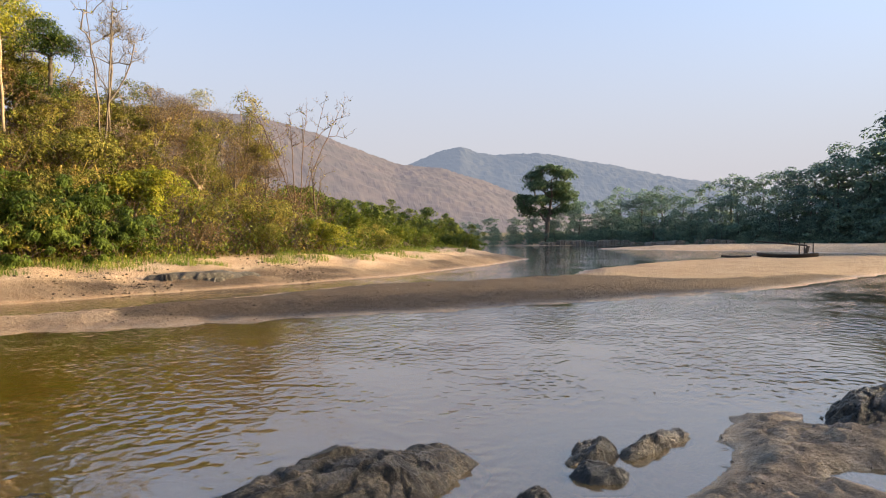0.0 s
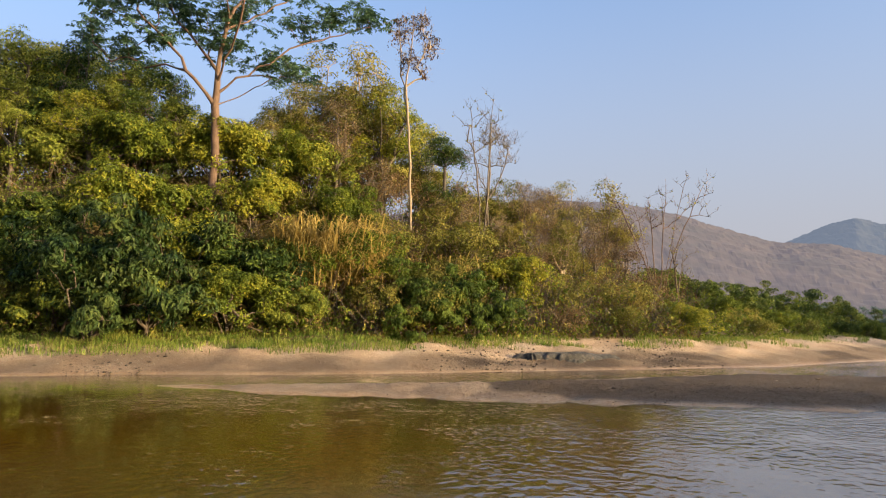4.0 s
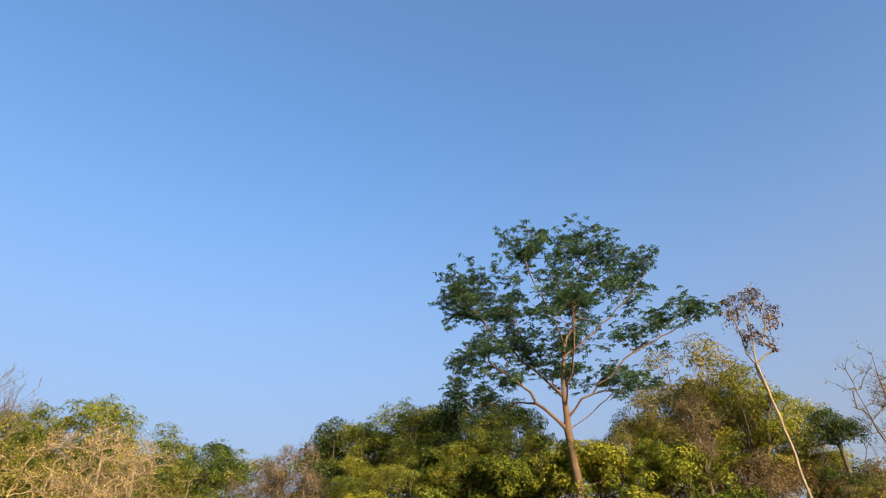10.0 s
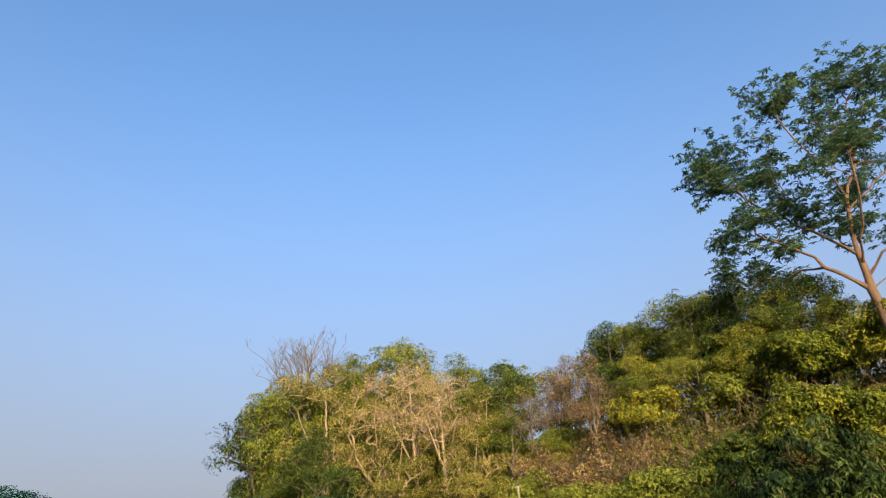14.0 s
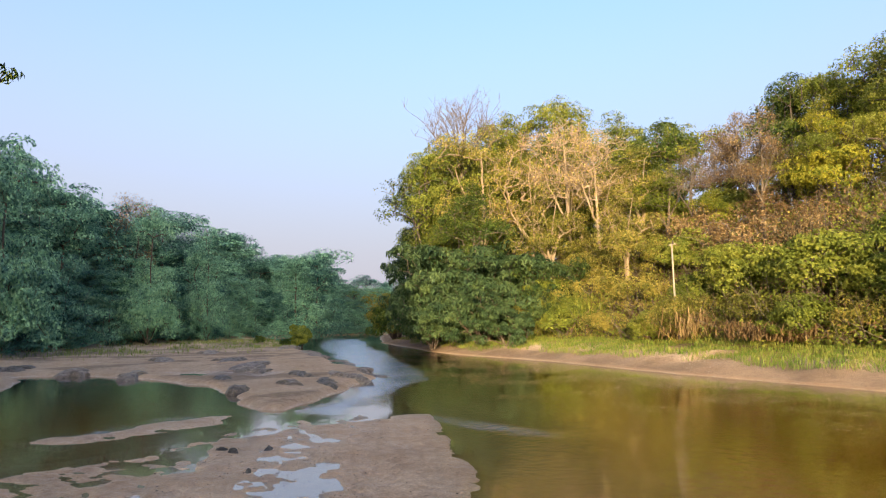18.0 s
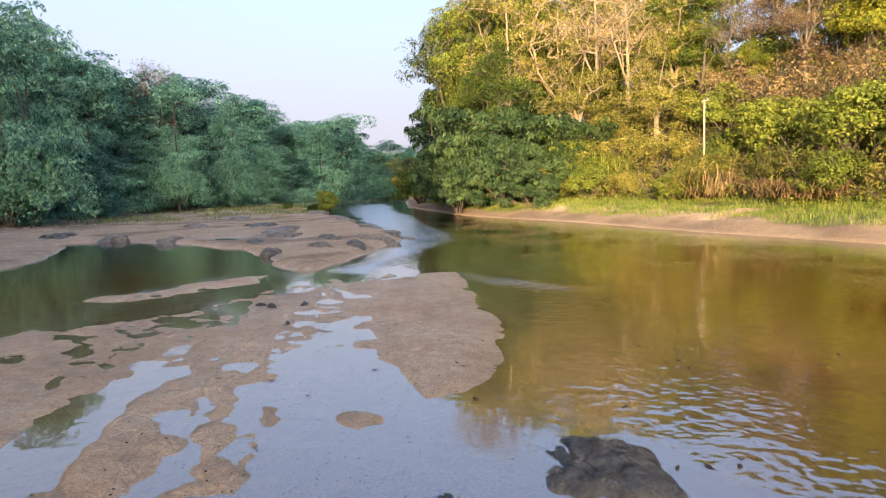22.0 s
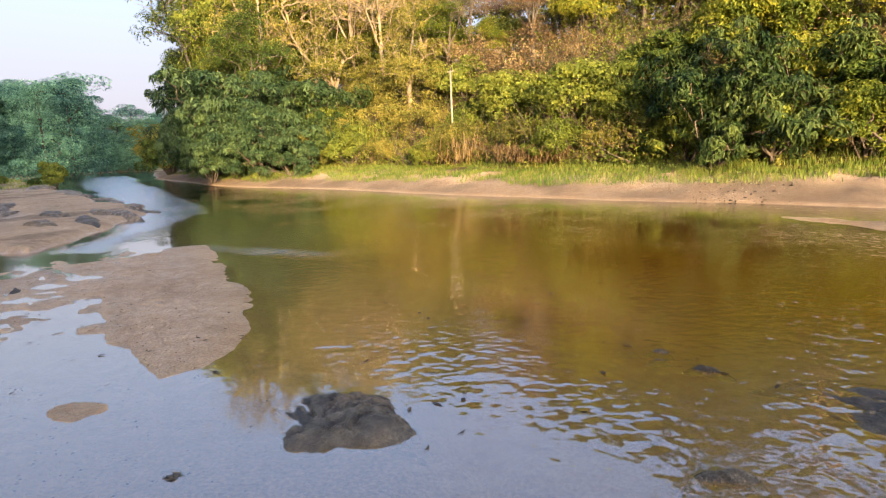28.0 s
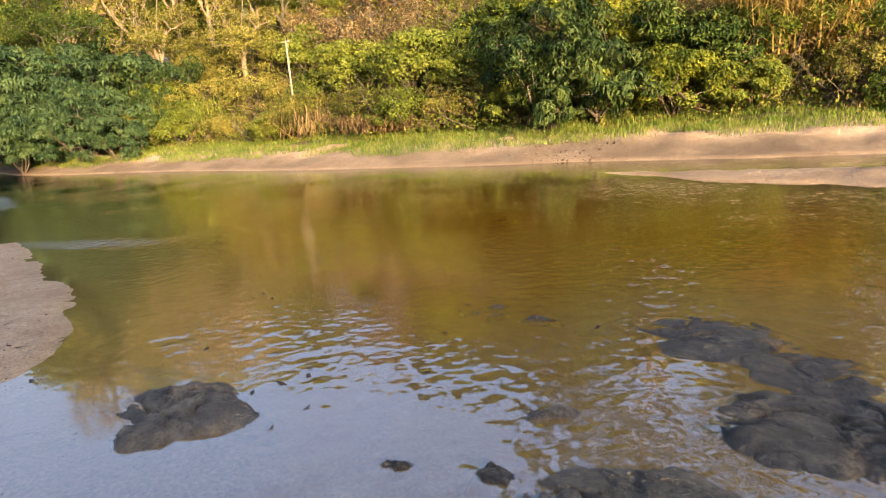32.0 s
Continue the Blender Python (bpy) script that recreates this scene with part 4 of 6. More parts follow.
big_green = big_shrub_kind("large_green_shrub", "large green bush beside the grassy beach", LEAF_MID, 155, G_BANK)
bend_shrub = big_shrub_kind("bend_shrub", "large green bush over the water at the bend, shade put into its leaf colour", LEAF_BEND_SHADED, 158, G_BANK)
tree_green = tree_kind("green_tree", "leafy green tree on the slope", LEAF_GREEN, 200, G_SLOPE)
tree_deep = tree_kind("dark_tree", "dense dark green tree hung with creepers", LEAF_DEEP, 210, G_SLOPE, crown_low=0.2, per=38)
tree_lime = tree_kind("yellow_green_tree", "yellow-green leafy tree on the slope", LEAF_LIME, 220, G_SLOPE, per=32)
tree_olive = tree_kind("olive_tree", "thin olive-green tree with pale stems", LEAF_OLIVE, 230, G_SLOPE, per=20, bark=BARK_PALE, spread_r=1.9)
tree_dry = tree_kind("dry_tree", "half-bare tree with pale limbs and straw-brown leaves", LEAF_STRAW, 240, G_SLOPE, tall=13, per=5, bark=BARK_PALE, spread_r=4.2, leaf=(0.17, 0.075), cl=0.45, clumps=210, radii=(0.012, 0.15), twig=3, lobes_n=10)
tree_rust = tree_kind("rusty_tree", "small tree with withered red-brown leaves", LEAF_DRY, 250, G_SLOPE, per=30, bark=BARK_GREY, spread_r=1.9, leaf=(0.13, 0.055), cl=0.4, clumps=110, twig=4, radii=(0.006, 0.1))
tree_bare = tree_kind("bare_tree", "leafless grey tree with fine twigs", LEAF_DRY, 260, G_SLOPE, per=1, bark=BARK_GREY, spread_r=1.7, clumps=110, leaf=(0.12, 0.07), radii=(0.0045, 0.06), twig=4, crown_low=0.4)
forest_tree = tree_kind("forest_tree", "tall shaded forest tree with deep green crown", LEAF_FOREST_HAZED, 270, G_LEFT, tall=9, spread_r=3.0, crown_low=0.02, clumps=120, per=84, leaf=(0.21, 0.12), cl=0.60, builds=3, lobes_n=20, droop=0.0, flat=0.48)
forest_green = tree_kind("forest_green_tree", "broad green tree at the edge of the forest", LEAF_FOREST_HAZED, 280, G_LEFT, tall=9, spread_r=3.2, crown_low=0.02, clumps=110, per=90, leaf=(0.21, 0.12), cl=0.64, builds=2, lobes_n=20, droop=0.0, flat=0.48)

BIG = dict(tall=14, spread_r=3.5, clumps=340, per=42, leaf=(0.20, 0.085), cl=0.38, lobes_n=16, radii=(0.012, 0.2))
tree_green.taller = tree_kind("green_tree", "tall leafy green tree on the slope", LEAF_GREEN, 205, G_SLOPE, **BIG)
tree_deep.taller = tree_kind("dark_tree", "tall dense dark green tree hung with creepers", LEAF_DEEP, 215, G_SLOPE, crown_low=0.2, **BIG)
tree_olive.taller = tree_kind("olive_tree", "tall thin olive-green tree with pale stems", LEAF_OLIVE, 235, G_SLOPE, bark=BARK_PALE, **dict(BIG, per=15))
far_tree = tree_kind("far_forest_tree", "green tree of the forest across the pool with haze put into its leaf colour", LEAF_FAR_HAZED, 290, G_RIGHT, tall=9, spread_r=3.0, crown_low=0.02, clumps=120, per=34, leaf=(0.29, 0.15), cl=0.46, builds=3, lobes_n=11)

RNG = np.random.default_rng(7)


def bank_place(az, depth):
    """The place that lies depth metres behind the far bank's water line, seen at this heading."""
    depth = depth * float(np.interp(az, [94, 101], [1.0, 0.42]))
    ds = np.arange(8, 75, 0.25)
    a = radians(az)
    s = inside(-math.sin(a) * ds, math.cos(a) * ds, BANK)
    hit = np.where(s >= depth)[0]
    d = ds[hit[0]] if len(hit) else 60
    return polar(az, d), d


def choose(table):
    kinds, weights = zip(*table)
    w = np.array(weights, float)
    return kinds[int(RNG.choice(len(kinds), p=w / w.sum()))]


# which shrubs grow at which heading, front of the bank and up the slope
SHRUB_ZONES = [
    (97, 112, [(shrub_deep, 6), (shrub_green, 1)], [(shrub_deep, 3), (shrub_olive, 2)]),
    (84, 97, [(shrub_olive, 3), (shrub_lime, 4), (shrub_dry, 1)], [(shrub_lime, 4), (shrub_olive, 3), (shrub_dry, 3)]),
    (66, 84, [(shrub_lime, 6), (shrub_olive, 3), (shrub_dry, 1)], [(shrub_lime, 4), (shrub_green, 1), (shrub_dry, 4)]),
    (50, 66, [(shrub_deep, 4), (shrub_green, 3)], [(shrub_green, 4), (shrub_lime, 2), (shrub_deep, 2)]),
    (38, 50, [(shrub_green, 4), (shrub_lime, 1), (shrub_deep, 1)], [(shrub_green, 3), (shrub_dry, 2), (shrub_olive, 2)]),
    (26, 38, [(shrub_deep, 3), (shrub_olive, 3), (shrub_green, 2)], [(shrub_olive, 3), (shrub_dry, 3), (shrub_lime, 1)]),
    (13, 26, [(shrub_olive, 4), (shrub_dry, 3), (shrub_green, 2)], [(shrub_dry, 4), (shrub_olive, 3)]),
    (-3, 13, [(shrub_green, 3), (shrub_olive, 3), (shrub_deep, 1)], [(shrub_green, 3), (shrub_deep, 2)])]


def zone_at(az):
    for a, b, front, back in SHRUB_ZONES:
        if a <= az < b:
            return front, back
    return SHRUB_ZONES[-1][2:]


for depth, step, low, high in ((5.4, 1.9, 1.5, 2.3), (7.2, 2.1, 1.9, 2.9), (9.4, 2.4, 2.0, 3.2), (12.0, 2.8, 2.0, 3.2), (14.6, 2.9, 2.6, 3.8)):
    az = 106.6
    while az > -2:
        (x, y), d = bank_place(az, depth + RNG.uniform(-0.5, 0.5))
        front, back = zone_at(az)
        tall = RNG.uniform(low, high) * np.interp(az, [0, 10, 18, 30, 60, 97, 104], [0.55, 0.7, 0.75, 1.0, 1.1, 1.1, 1.4])
        choose(front if depth < 8 else back).set(x, y, tall, RNG, 1.15)
        az -= math.degrees(step * RNG.uniform(0.8, 1.2) / d) * np.interp(az, [0, 20, 95, 108], [1.0, 1.2, 1.2, 1.4])

for az, d, tall in ((103.4, 49, 6.0), (102.6, 45.5, 6.6), (102.2, 42.5, 6.2), (100.4, 41.5, 5.6), (98.4, 39.5, 5.0), (103.6, 40.5, 4.2), (99.6, 38, 4.2), (97.8, 43, 6.0), (95.6, 40.5, 5.0), (93.4, 39, 4.4), (101.6, 46, 7.0), (97.2, 35.5, 3.0), (60.3, 23.2, 4.0), (56.4, 23.0, 4.3), (33.0, 23.4, 2.9), (29.4, 24.0, 2.7), (8.6, 43, 2.4), (6.6, 47, 2.8), (4.5, 51, 3.1), (2.4, 53, 3.2), (0.4, 55, 3.2), (-1.2, 56, 2.8), (-2.4, 57, 2.1)):
    x, y = polar(az, d)
    (bend_shrub if az > 95 else big_green if az < 50 else big_shrub).set(x, y, tall, RNG, 1.0, 0.25)

CREST = [(107, 8), (104, 15), (98, 18.5), (92, 19), (87, 18.5), (82.8, 18.6), (80, 16.7), (77, 17.4), (73.5, 19.4), (69.5, 20.8), (65.7, 21.6), (61.6, 22.3), (56, 20), (52, 16.5), (46, 19), (42, 20), (38, 20.5), (36, 18), (33, 15.5), (31, 13.6), (25, 14), (21, 13.2), (17.4, 12.2), (14.5, 9.5)]
# trees above: heading, height of the top in degrees, depth behind the water line, kind
SKYLINE = [(104.2, 10, 9, tree_deep), (103.4, 15.5, 10, tree_deep), (102.4, 17, 11, tree_deep), (100.6, 16.5, 12, tree_deep), (98.5, 18, 10, tree_olive), (96, 19, 15, tree_green),
           (94.5, 17, 10, tree_dry), (92, 19.8, 16, tree_green), (91, 18, 11, tree_dry), (88.5, 17, 11, tree_dry), (87, 18.3, 16, tree_deep), (85, 15.5, 12, tree_olive), (83, 17.3, 16, tree_deep),
           (81, 15.2, 12, tree_bare), (79, 16.5, 14, tree_rust), (77, 17.4, 15, tree_rust), (75.5, 17.5, 11, tree_rust), (73.1, 19.5, 15, tree_deep), (71, 17.5, 14, tree_green), (69, 20, 16, tree_lime), (66.5, 21, 15, tree_lime),
           (64.5, 20.5, 17, tree_green), (62, 21.4, 15, tree_deep), (59.5, 21, 14, tree_deep), (60.6, 19, 12, tree_deep), (57.8, 18.5, 12.5, tree_deep), (57, 20.5, 16, tree_deep), (54.8, 18.5, 14, tree_deep), (54.5, 16, 13, tree_bare), (53, 16, 16, tree_rust), (49.5, 17, 15, tree_rust), (47.5, 18, 13, tree_olive),
           (45, 21, 14, tree_olive), (43, 23.5, 16, tree_olive), (41.5, 19.5, 12, tree_rust), (39.5, 24, 15, tree_olive), (37.2, 21, 13, tree_green), (33.5, 17.5, 16, tree_green), (31.9, 16.6, 13, tree_deep), (30, 12.5, 12, tree_rust),
           (27.5, 18.6, 12, tree_bare), (26.5, 13, 13, tree_olive), (24.3, 12.6, 12, tree_rust), (22.5, 12, 13, tree_rust), (20.8, 12.6, 13, tree_olive), (19, 11.2, 12, tree_bare), (17.2, 12.5, 13, tree_olive), (15.6, 9.2, 12, tree_rust),
           (93, 13, 8.5, tree_olive), (47.2, 19, 15, tree_olive), (44.2, 20, 15.5, tree_olive), (40.6, 20.5, 14, tree_olive), (38.2, 22, 15, tree_olive), (50.2, 17, 15, tree_olive), (86.5, 12.5, 9, tree_olive), (99.5, 13, 8.5, tree_deep), (90, 13.5, 13, tree_olive), (96.5, 13, 14, tree_deep), (94.2, 13.5, 15, tree_deep), (92, 13, 14.5, tree_deep), (89.8, 13, 14.5, tree_deep), (87.6, 12.5, 14, tree_green), (98.6, 12.5, 13, tree_deep), (23.5, 9, 9, tree_rust), (18.2, 9, 10, tree_rust), (29, 10.5, 9.5, tree_rust), (21, 9, 9, tree_olive)]
for az, el, depth, kind in SKYLINE:
    (x, y), d = bank_place(az, depth)
    z = ground_z(x, y)
    kind.set(x, y, max(2.0, 1.5 + d * math.tan(radians(el)) - z), RNG, 1.0, 0.15, z)

# fill behind: dry and green woods that close the slope's skyline
for depth, step, drop, until in ((12.5, 2.8, 5.0, 14), (17.5, 2.8, 1.6, 14), (15.0, 2.6, 8.5, 40), (14.5, 2.0, 2.2, 15)):
    az = 102.5
    while az > until:
        if until == 15 and az > 37:
            az = 37.0
        (x, y), d = bank_place(az, depth + RNG.uniform(-1, 1))
        z = ground_z(x, y)
        el = np.interp(az, [p[0] for p in sorted(CREST)], [p[1] for p in sorted(CREST)]) - drop * RNG.uniform(0.7, 1.2)
        kinds = [(tree_deep, 2), (tree_green, 3), (tree_olive, 2)] if az > 82 else [(tree_rust, 3), (tree_green, 1), (tree_olive, 2)] if az > 72 else [(tree_lime, 3), (tree_green, 3), (tree_rust, 1)] if az > 64 else [(tree_deep, 3), (tree_green, 2), (tree_rust, 1)] if az > 55 else [(tree_rust, 3), (tree_olive, 2), (tree_dry, 1)]
        tall = 1.5 + d * math.tan(radians(el)) - z
        if tall > 1.5:
            choose(kinds).set(x, y, tall, RNG, 1.25, 0.15, z)
        az -= math.degrees(step * RNG.uniform(0.8, 1.2) / d)

# shaded forest on the near side, upstream
LEFT_SKY = [(145, 15), (138.2, 13.2), (136.1, 11.6), (135, 10.6), (133.4, 11.0), (131.5, 10.2), (129, 10.0), (126.5, 9.8), (124.7, 9.4), (122.5, 8.8), (119.7, 7.0), (116.4, 6.9), (112.9, 6.6), (111.7, 4.4), (108, 4.2), (104, 4.2)]


def first_inside(az, outline, depth, far=200):
    ds = np.arange(8, far, 0.5)
    a = radians(az)
    hit = np.where(inside(-math.sin(a) * ds, math.cos(a) * ds, outline) >= depth)[0]
    return ds[hit[0]] if len(hit) else None


for depth, step, share in ((0.6, 2.4, 0.36), (2.4, 2.5, 0.5), (4.4, 2.6, 0.66), (7, 2.8, 0.84), (9.5, 3.0, 0.94), (12, 3.4, 1.0)):
    az = 146.0
    while az > 105:
        d = first_inside(az, SHORE_LEFT, depth * (1 if az > 116 else 0.4))
        if d:
            x, y = polar(az, d)
            z = ground_z(x, y)
            el = np.interp(-az, [-p[0] for p in LEFT_SKY], [p[1] for p in LEFT_SKY])
            tall = max(3.0, (1.6 + d * math.tan(radians(el)) - 0.3) * share * RNG.uniform(0.80, 1.07) + (0.3 - z) * (share == 1.0))
            (forest_tree if RNG.random() < 0.7 else forest_green).set(x, y, max(tall, 3.5), RNG, 1.3, 0.3, z)
            az -= math.degrees(step * RNG.uniform(0.8, 1.2) / d)
        else:
            az -= 1

for az in np.arange(106.4, 112, 0.8):
    x, y = polar(az, 84.0 + RNG.uniform(-5, 5))
    if ground_z(x, y) > 0.2:
        tree_green.set(x, y, RNG.uniform(4.8, 6.6), RNG, 1.5, 0.5)
for az in np.arange(104.5, 114, 0.9):
    x, y = polar(az, 104.0 + RNG.uniform(-3, 3))
    (tree_lime if RNG.random() < 0.5 else forest_tree).set(x, y, RNG.uniform(6.0, 7.6), RNG, 1.4, 0.3)
# trees that rise over the forest's edge: heading, distance, height of the top in degrees, girth
for kind, az, d, el, wide in ((forest_tree, 139.0, 38.0, 15.0, 0.7), (forest_tree, 137.3, 39.0, 14.6, 0.7), (forest_green, 133.4, 52.0, 11.6, 0.75), (forest_green, 134.9, 53.0, 11.2, 0.7),
                              (tree_rust, 129.1, 68.0, 10.9, 0.8), (forest_tree, 127.2, 59.0, 9.9, 0.65), (forest_tree, 122.6, 66.0, 8.5, 0.5), (forest_green, 115.4, 70.0, 6.4, 0.9), (forest_green, 113.6, 72.0, 6.5, 0.9)):
    x, y = polar(az, d)
    z = ground_z(x, y)
    kind.set(x, y, 1.65 + d * math.tan(radians(el)) - z, RNG, wide, 0.3, z)

# forest across the pool and the valley floor
RIGHT_SKY = [(-50, 11), (-40, 10.5), (-34.8, 9.0), (-33.5, 7.6), (-32, 8.0), (-30.6, 6.0), (-28.6, 5.5), (-26.2, 4.6), (-24.6, 5.0), (-22.5, 4.2), (-19.8, 4.3), (-16.1, 4.2), (-12.3, 3.4), (-8, 2.4), (-3, 1.7), (2, 1.8)]
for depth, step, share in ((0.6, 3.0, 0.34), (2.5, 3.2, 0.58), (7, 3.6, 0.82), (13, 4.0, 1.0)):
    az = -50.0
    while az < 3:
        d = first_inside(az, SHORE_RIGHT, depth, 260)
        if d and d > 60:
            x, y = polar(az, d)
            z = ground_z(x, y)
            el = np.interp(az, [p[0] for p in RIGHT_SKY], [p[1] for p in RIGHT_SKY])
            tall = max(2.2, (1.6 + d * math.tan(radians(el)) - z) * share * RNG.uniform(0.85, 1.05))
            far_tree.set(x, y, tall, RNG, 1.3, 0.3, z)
            az += math.degrees(step * RNG.uniform(0.8, 1.2) / d)
        else:
            az += 1

(x, y), d = bank_place(82.3, 5.0)
shrub_olive.set(x, y, 1.9, RNG, 1.1)
(x, y), d = bank_place(83.4, 5.2)
shrub_lime.set(x, y, 1.7, RNG, 1.1)

# undergrowth that covers the slope: leaves close to the ground, and dead twigs
def scatter_bank(rng, count, az_low, az_high, deep_low, deep_high):
    """Random places on the far bank, thinned into patches."""
    out = []
    while len(out) < count:
        az = rng.uniform(az_low, az_high, 4000)
        d = rng.uniform(14, 70, 4000)
        a = np.radians(az)
        x, y = -np.sin(a) * d, np.cos(a) * d
        z, f = height(x, y)
        keep = (f["bank"] > deep_low) & (f["bank"] < deep_high) & (rng.uniform(size=4000) < 0.35 + 0.65 * (fbm(x, y, 2.2, 3, 91) > -0.05))
        out.extend(np.stack([x, y, z], -1)[keep])
    return np.array(out[:count])


def undergrowth(name, label, mat, seed, count, az_low, az_high, deep_low=4.6, deep_high=17, tall=0.5, leaf=(0.17, 0.09)):
    rng = np.random.default_rng(seed)
    at = scatter_bank(rng, count, az_low, az_high, deep_low, deep_high)
    at[:, 2] += rng.exponential(tall, count).clip(0, 1.9)
    v, f = leaves(rng, at, 3, 0.16, leaf[0], leaf[1])
    return tagged(new(name, mesh_of(name, v, f, mat)), label, "undergrowth", kind="stuff")


undergrowth("creeper_undergrowth", "yellow-green creepers and weeds covering the slope", LEAF_LIME, 301, 9000, 62, 98)
undergrowth("green_undergrowth", "low green weeds covering the bank slope", LEAF_GREEN, 302, 10000, 0, 70)
undergrowth("dry_undergrowth", "dry brown weeds and dead leaves on the slope", LEAF_DRY, 303, 13000, 10, 98, tall=0.75, leaf=(0.15, 0.06))
undergrowth("olive_undergrowth", "dusty olive weeds on the slope", LEAF_OLIVE, 304, 7000, 10, 108)
undergrowth("dark_undergrowth", "dark green weeds under the bushes by the bend", LEAF_DEEP, 305, 4500, 94, 110)


def dead_twigs():
    rng = np.random.default_rng(311)
    at = scatter_bank(rng, 6500, 10, 104, 5.0, 17)
    d = rng.normal(size=at.shape) * [0.6, 0.6, 0.3] + [0, 0, 0.9]
    d *= (rng.uniform(0.7, 2.6, len(at)) / np.linalg.norm(d, axis=1))[:, None]
    mid = at + d * 0.55 + rng.normal(size=at.shape) * 0.08
    tip = at + d + rng.normal(size=at.shape) * 0.15
    r = rng.uniform(0.006, 0.02, len(at))
    v1, f1 = frustums(at - d * 0.05, mid, r, r * 0.75, 3)
    v2, f2 = frustums(mid, tip, r * 0.75, r * 0.3, 3)
    return tagged(new("dead_twigs", mesh_of("dead_twigs", np.vstack([v1, v2]), np.vstack([f1, f2 + len(v1)]), BARK_GREY)), "bare dead twigs and stems among the bushes", "twigs", kind="stuff")


dead_twigs()


def blades(rng, at, length, width, lean):
    """Bent grass blades, two faces long."""
    n = len(at)
    a = rng.uniform(0, 6.283, n)
    side = np.stack([np.cos(a), np.sin(a), 0 * a], -1)
    out = np.stack([-np.sin(a), np.cos(a), 0 * a], -1) * rng.uniform(-1, 1, (n, 1)) * lean
    ln, wd = length * rng.uniform(0.5, 1.35, (n, 1)), width * rng.uniform(0.7, 1.3, (n, 1))
    up = np.array([0, 0, 1.0])
    m, t = at + (up * 0.6 + out * 0.35) * ln, at + (up * (1.0 - 0.35 * np.abs(lean)) + out * 1.0) * ln
    v = np.stack([at - side * wd * 0.5, at + side * wd * 0.5, m + side * wd * 0.4, m - side * wd * 0.4, t + side * wd * 0.08, t - side * wd * 0.08], 1).reshape(-1, 3)
    k = np.arange(n)[:, None] * 6
    f = np.concatenate([k + [0, 1, 2, 3], k + [3, 2, 4, 5]], 0)
    return v, f


def bank_grass():
    rng = np.random.default_rng(321)
    at = []
    while len(at) < 54000:
        az, d = rng.uniform(-2, 108, 6000), rng.uniform(13, 60, 6000)
        a = np.radians(az)
        x, y = -np.sin(a) * d, np.cos(a) * d
        z, f = height(x, y)
        s = f["bank"]
        lush = np.interp(az, [0, 20, 34, 42, 100], [0.5, 0.55, 0.65, 1.0, 0.9])
        first = np.interp(az, [0, 20, 36, 50, 66, 100], [2.8, 2.7, 2.5, 2.4, 2.0, 1.2]) + 0.9 * fbm(x, y, 3, 3, 95)
        patch = (fbm(x, y, 1.3, 3, 97) > 0.55 - 0.95 * lush)
        keep = (s > first) & (s < 6.2) & patch & (rng.uniform(size=6000) < np.clip(0.35 + 0.5 * (s - first), 0, 1) * (0.25 + 0.75 * lush))
        at.extend(np.stack([x, y, z - 0.02], -1)[keep])
    v, f = blades(rng, np.array(at[:54000]), 0.23, 0.018, 0.8)
    return tagged(new("bank_grass", mesh_of("bank_grass", v, f, GRASS)), "bright green grass along the top of the beach", "grass", kind="stuff")


bank_grass()


def reed_clump(name, label, x, y, z, tall, spread, count, mat, seed):
    rng = np.random.default_rng(seed)
    at = np.stack([rng.normal(size=count) * spread, rng.normal(size=count) * spread, rng.uniform(0, tall * 0.5, count)], -1)
    v, f = blades(rng, at, tall * 0.55, 0.04, 1.8)
    ob = thing(name, label, "reed clump", "reed clumps on the bank")
    part("foliage", mesh_of(name + "_foliage", v, f, mat), ob)
    if tall > 1.2:
        st = np.stack([rng.normal(size=14) * spread * 0.6, rng.normal(size=14) * spread * 0.6, np.full(14, -0.2)], -1)
        top = st + rng.normal(size=(14, 3)) * [0.5, 0.5, 0.2] + [0, 0, tall * 0.72]
        v, f = frustums(st, top, np.full(14, 0.009), np.full(14, 0.004), 4)
        part("stalk_bundle", mesh_of(name + "_stalks", v, f, LEAF_STRAW), ob)
    ob.matrix_basis = pose(x, y, z)
    return ob


for k, (az, depth, tall, spread, count, mat) in enumerate(((43.6, 7.2, 3.1, 0.7, 1200, LEAF_STRAW), (41.6, 7.3, 3.3, 0.75, 1200, LEAF_STRAW), (39.8, 7.5, 2.9, 0.6, 900, LEAF_STRAW), (76.4, 4.7, 0.9, 0.6, 500, LEAF_DRY), (74.2, 4.9, 0.8, 0.5, 400, LEAF_DRY), (92.5, 6.6, 2.4, 0.9, 520, LEAF_LIME), (90.2, 6.4, 2.3, 0.8, 420, LEAF_LIME),
                                                          (82.6, 5.0, 1.7, 0.45, 260, LEAF_DRY), (81.0, 5.0, 1.4, 0.45, 240, LEAF_DRY), (30.5, 8.5, 1.8, 0.6, 260, LEAF_STRAW))):
    (px, py), d = bank_place(az, depth)
    reed_clump("reed_clump", {"leaf_straw": "dry golden reed clump with arching blades", "leaf_yellow_green": "yellow-green reed clump with arching blades"}.get(mat.name, "withered orange-brown fern clump at the bank foot"),
               px, py, ground_z(px, py) + 0.15, tall, spread, count, mat, 330 + k)


